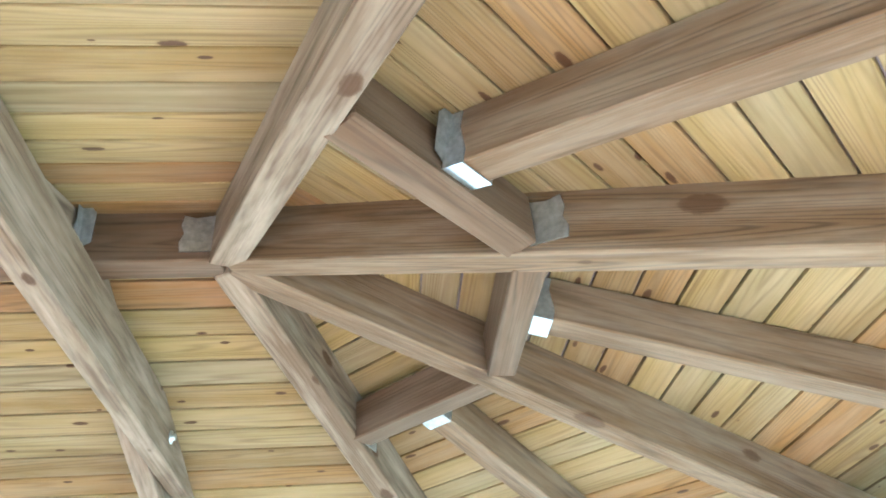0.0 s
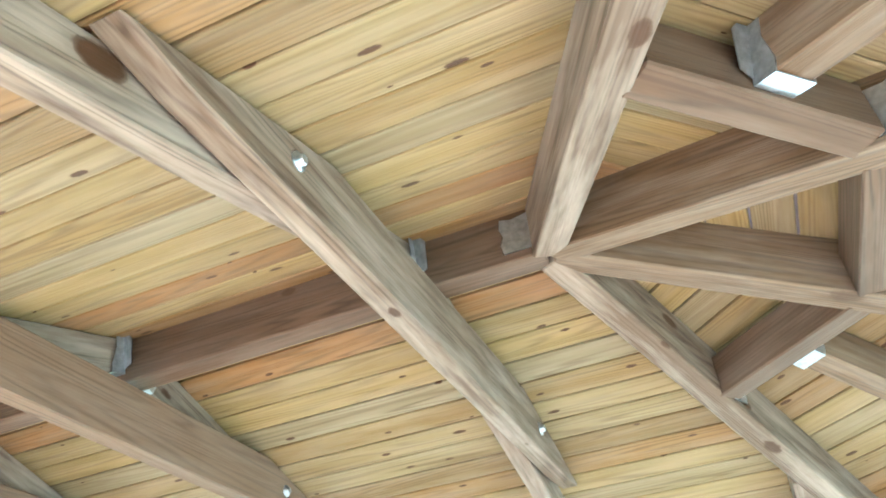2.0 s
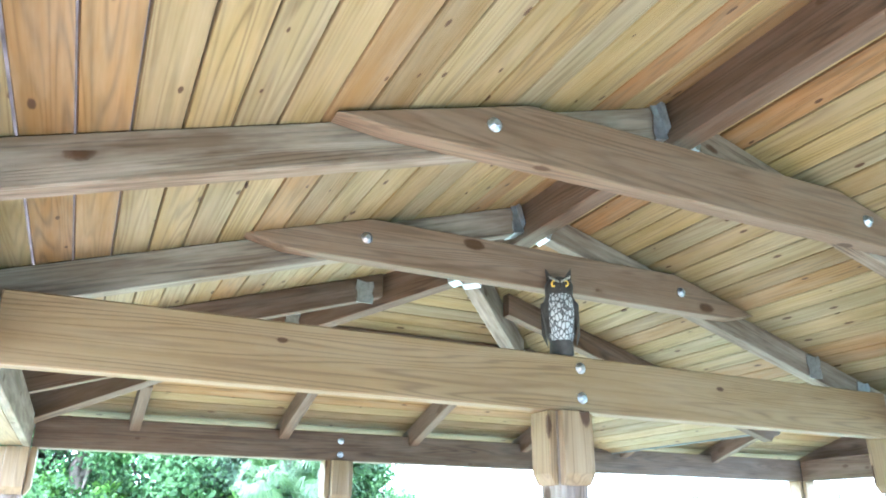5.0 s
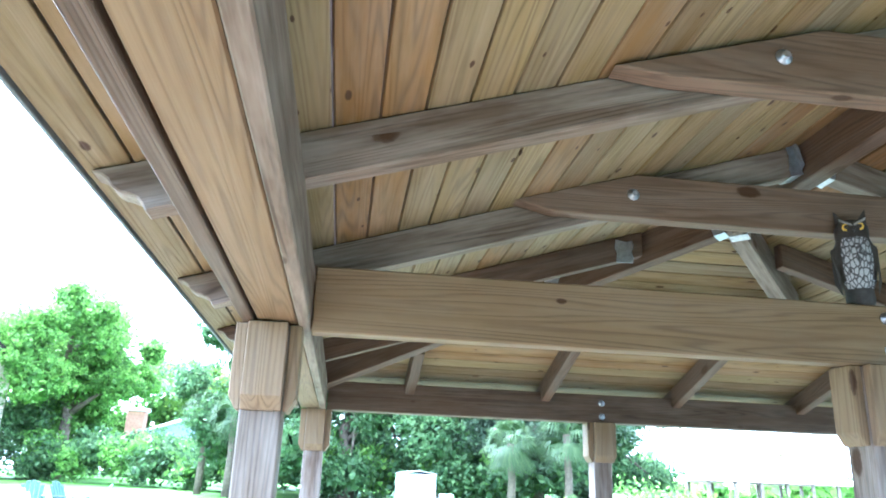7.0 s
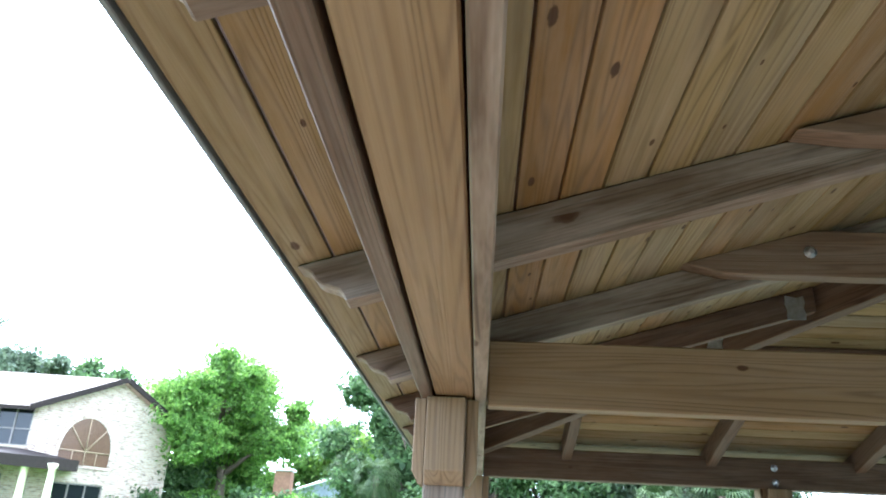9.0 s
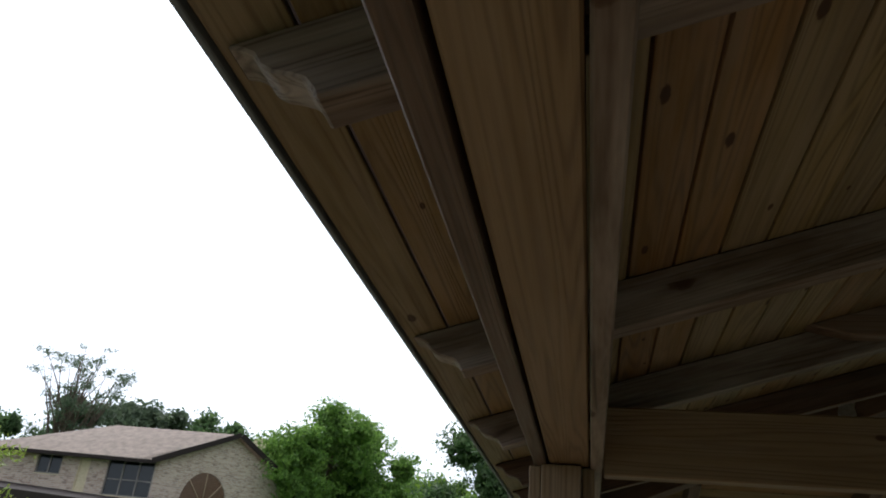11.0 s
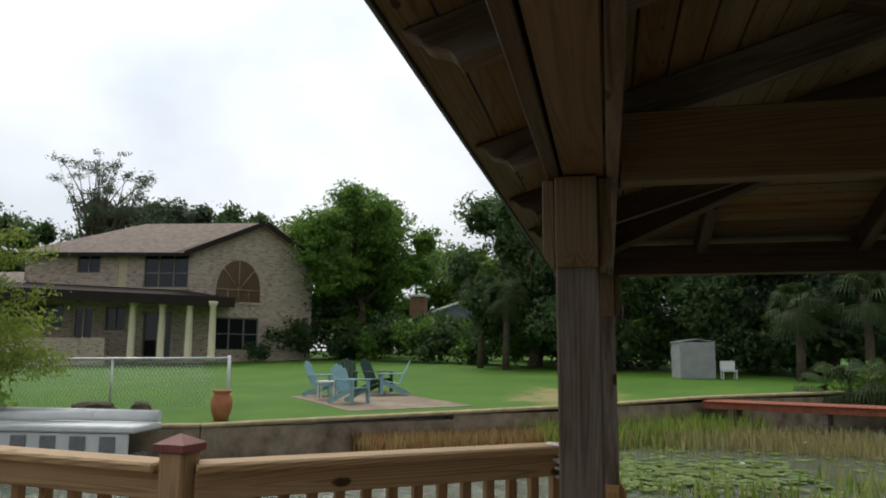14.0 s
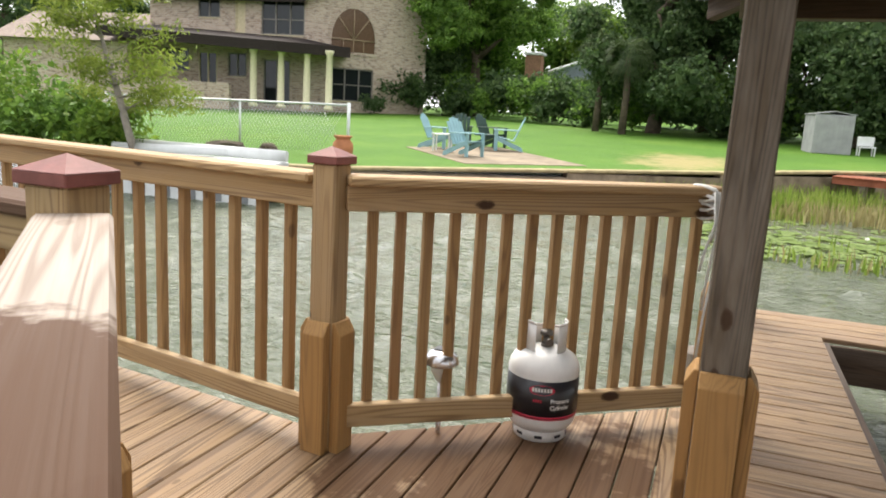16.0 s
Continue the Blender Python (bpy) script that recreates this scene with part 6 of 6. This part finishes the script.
owl = link("owl_decoy", bm, [OWLB, OWLC, OWLE, OWLW], m=pose(0.045, 2.385, 2.187, 0, 0, -28) @ Matrix.Diagonal((0.84, 0.84, 1.0, 1)))
tagged(owl, "plastic owl decoy with a speckled white chest on the beam", "owl decoy")

# propane cylinder
TANKW = plain("white_enamel", (0.74, 0.74, 0.73), rough=0.35, vary=0.12, scale=9, bump=0.03)
TANKL = plain("black_label", (0.018, 0.018, 0.022), rough=0.35, vary=0.2)
RED = plain("label_red", (0.50, 0.025, 0.06), rough=0.4, vary=0.1)
BRASS = plain("valve_metal", (0.12, 0.11, 0.10), rough=0.4, metal=0.7)
R = 0.163
TS = 0.92
tank = thing("propane_cylinder", "white propane cylinder with a black label on the deck", "gas cylinder", m=pose(-2.85, 2.84, 0.0) @ Matrix.Diagonal((TS * 0.95, TS * 0.95, TS * 0.95, 1)))
body = [(0.105, 0.045), (0.135, 0.055), (0.155, 0.085), (R, 0.12), (R, 0.325), (0.158, 0.355), (0.140, 0.385), (0.105, 0.41), (0.05, 0.422)]
part("vessel", bm_lathe(body, 40), TANKW, tank)
bm = bm_lathe([(0.118, 0.0), (0.121, 0.0), (0.121, 0.06), (0.118, 0.06)], 32, cap=False)
part("foot_ring", bm, TANKW, tank)
for k in range(8):
    a = k * math.pi / 4 + 0.2
    part("foot_hole", bm_box(-0.018, 0.018, -0.002, 0.002, -0.007, 0.007, 0.002), TANKL, tank, m=pose(0.1225 * math.cos(a), 0.1225 * math.sin(a), 0.024, 0, 0, math.degrees(a) + 90))


def shell(r, a0, a1, z0, z1, t=0.0015, steps=30):
    """A piece of thin cylinder wall between two angles."""
    bm = bmesh.new()
    rows = []
    for k in range(steps + 1):
        a = radians(a0 + (a1 - a0) * k / steps)
        rows.append([bm.verts.new((q * math.cos(a), q * math.sin(a), z)) for q, z in ((r, z0), (r + t, z0), (r + t, z1), (r, z1))])
    for p, q in zip(rows, rows[1:]):
        for j in range(4):
            bm.faces.new((p[j], q[j], q[(j + 1) % 4], p[(j + 1) % 4])).smooth = True
    bm.faces.new(rows[0][::-1])
    bm.faces.new(rows[-1])
    bmesh.ops.recalc_face_normals(bm, faces=list(bm.faces))
    return bm


face = -76.0
lab = part("label", shell(R, face - 105, face + 105, 0.125, 0.305, steps=60), TANKL, tank, "glossy black printed label")
part("label_stripe", shell(R + 0.0016, face - 100, face + 100, 0.132, 0.140, 0.0008, 60), RED, lab)
part("label_stripe", shell(R + 0.0016, face - 100, face + 100, 0.124, 0.1285, 0.0008, 60), RED, lab)
part("label_panel", shell(R + 0.0016, face - 104, face - 84, 0.16, 0.29, 0.0008), WHITE, lab)


def wrap(bm, r, centre, z):
    """Bends a flat mesh round the cylinder: x to the angle, y to the height."""
    for v in bm.verts:
        a = radians(centre) + v.co.x / r
        q = r + v.co.z
        v.co = Vector((q * math.cos(a), q * math.sin(a), z + v.co.y))
    return bm


oval = bmesh.new()
ov_pts = [(0.058 * math.cos(k * 0.2618), 0.024 * math.sin(k * 0.2618)) for k in range(24)]
bm_prism(ov_pts, "z", 0.0, 0.0008, 0, oval)
part("emblem", wrap(oval, R + 0.0018, face - 2, 0.265), RED, lab)
bars = bmesh.new()
for k in range(7):
    bm_box(-0.045 + k * 0.0135, -0.036 + k * 0.0135, -0.009, 0.009, 0, 0.0008, 0, bars)
part("emblem_bar", wrap(bars, R + 0.003, face - 2, 0.266), WHITE, lab)
bars = bmesh.new()
for k in range(4):
    bm_box(-0.035 + k * 0.0105, -0.028 + k * 0.0105, -0.006, 0.006, 0, 0.0008, 0, bars)
part("label_mark", wrap(bars, R + 0.002, face - 3, 0.214), RED, lab)


def lettering(text, size, r, centre, z, mat, parent):
    cu = bpy.data.curves.new("lettering", "FONT")
    cu.body, cu.size, cu.extrude, cu.offset = text, size, 0.0005, size * 0.02
    tmp = new("lettering", cu)
    dg = bpy.context.evaluated_depsgraph_get()
    me = bpy.data.meshes.new_from_object(tmp.evaluated_get(dg))
    bpy.data.objects.remove(tmp)
    bm = bmesh.new()
    bm.from_mesh(me)
    bpy.data.meshes.remove(me)
    return part("lettering", wrap(bm, r, centre, z), mat, parent, "white printed words")


lettering("Propane", 0.028, R + 0.0026, face + 12, 0.206, WHITE, lab)
lettering("Cylinder", 0.028, R + 0.0026, face + 12, 0.176, WHITE, lab)
bars = bmesh.new()
for k in range(3):
    bm_box(-0.02, 0.01, -0.004 + k * 0.012, 0.002 + k * 0.012, 0, 0.0006, 0, bars)
part("label_print", wrap(bars, R + 0.002, face - 62, 0.17), WHITE, lab)
# collar with two openings, valve
for a0, a1, zt in ((32, 118, 0.545), (118, 242, 0.50), (242, 328, 0.545)):
    plate = part("collar", shell(0.090, a0 + face, a1 + face, 0.405, zt, 0.003), TANKW, tank)
    part("collar_rim", shell(0.0885, a0 + face, a1 + face, zt - 0.008, zt + 0.004, 0.006, 30), TANKW, plate)
valve = part("valve", bm_lathe([(0.022, 0.415), (0.022, 0.44), (0.014, 0.445), (0.014, 0.475), (0.03, 0.477), (0.03, 0.495), (0.02, 0.5)], 14), BRASS, tank, "dark metal valve")
part("outlet", bm_tube([(0, 0, 0.455), (0.03, -0.055, 0.455)], [0.014, 0.018], 10), BRASS, valve)

# solar path light standing at the railing's far side
sl = thing("solar_path_light", "small steel solar path light at the railing", "lamp", m=pose(-3.22, 2.64, 0.0))
CHROME = plain("brushed_steel", (0.68, 0.68, 0.70), rough=0.25, metal=0.9, vary=0.2, scale=30)
part("stake", bm_tube([(0, 0, -0.25), (0, 0, 0.24)], 0.011, 10), CHROME, sl)
part("lens", bm_lathe([(0.02, 0.22), (0.045, 0.27), (0.05, 0.30)], 18), plain("clear_lens", (0.6, 0.62, 0.62), rough=0.15, vary=0.1), sl)
part("cap", bm_lathe([(0.068, 0.29), (0.072, 0.30), (0.066, 0.325), (0.045, 0.345), (0.02, 0.35)], 20), CHROME, sl)
part("solar_panel", bm_box(-0.026, 0.026, -0.026, 0.026, 0.350, 0.355, 0.001), TANKL, sl)

# white rope tied round the railing's end at the post
ROPE = plain("white_rope", (0.66, 0.66, 0.63), rough=0.8, vary=0.2, scale=60, bump=0.4)
rope = thing("rope", "white rope looped round the railing end", "rope", m=pose(-2.325, 3.18, 0.0, 0, 0, 36))
rs = random.Random(3)
for k in range(6):
    pts = []
    for j in range(13):
        a = 2 * math.pi * j / 12
        pts.append((0.018 * math.cos(a) + 0.004 * k, 0.078 * math.sin(a), 1.02 - 0.018 * k + 0.045 * math.cos(a) * (0.6 if k % 2 else -0.4)))
    part("loop", bm_tube(pts, 0.0075, 6), ROPE, rope)
for k in range(6):
    x0 = 0.010 * k - 0.01
    ln_ = (0.30, 0.46, 0.72, 0.24, 0.40, 0.18)[k]
    sway = rs.uniform(-0.05, 0.02)
    part("strand", bm_tube([(x0, -0.085, 1.02), (x0 + 0.01, -0.095, 1.0 - ln_ * 0.35), (x0 + sway * 0.6, -0.092, 1.0 - ln_ * 0.7), (x0 + sway, -0.085, 1.0 - ln_)], 0.0055, 6), ROPE, rope)
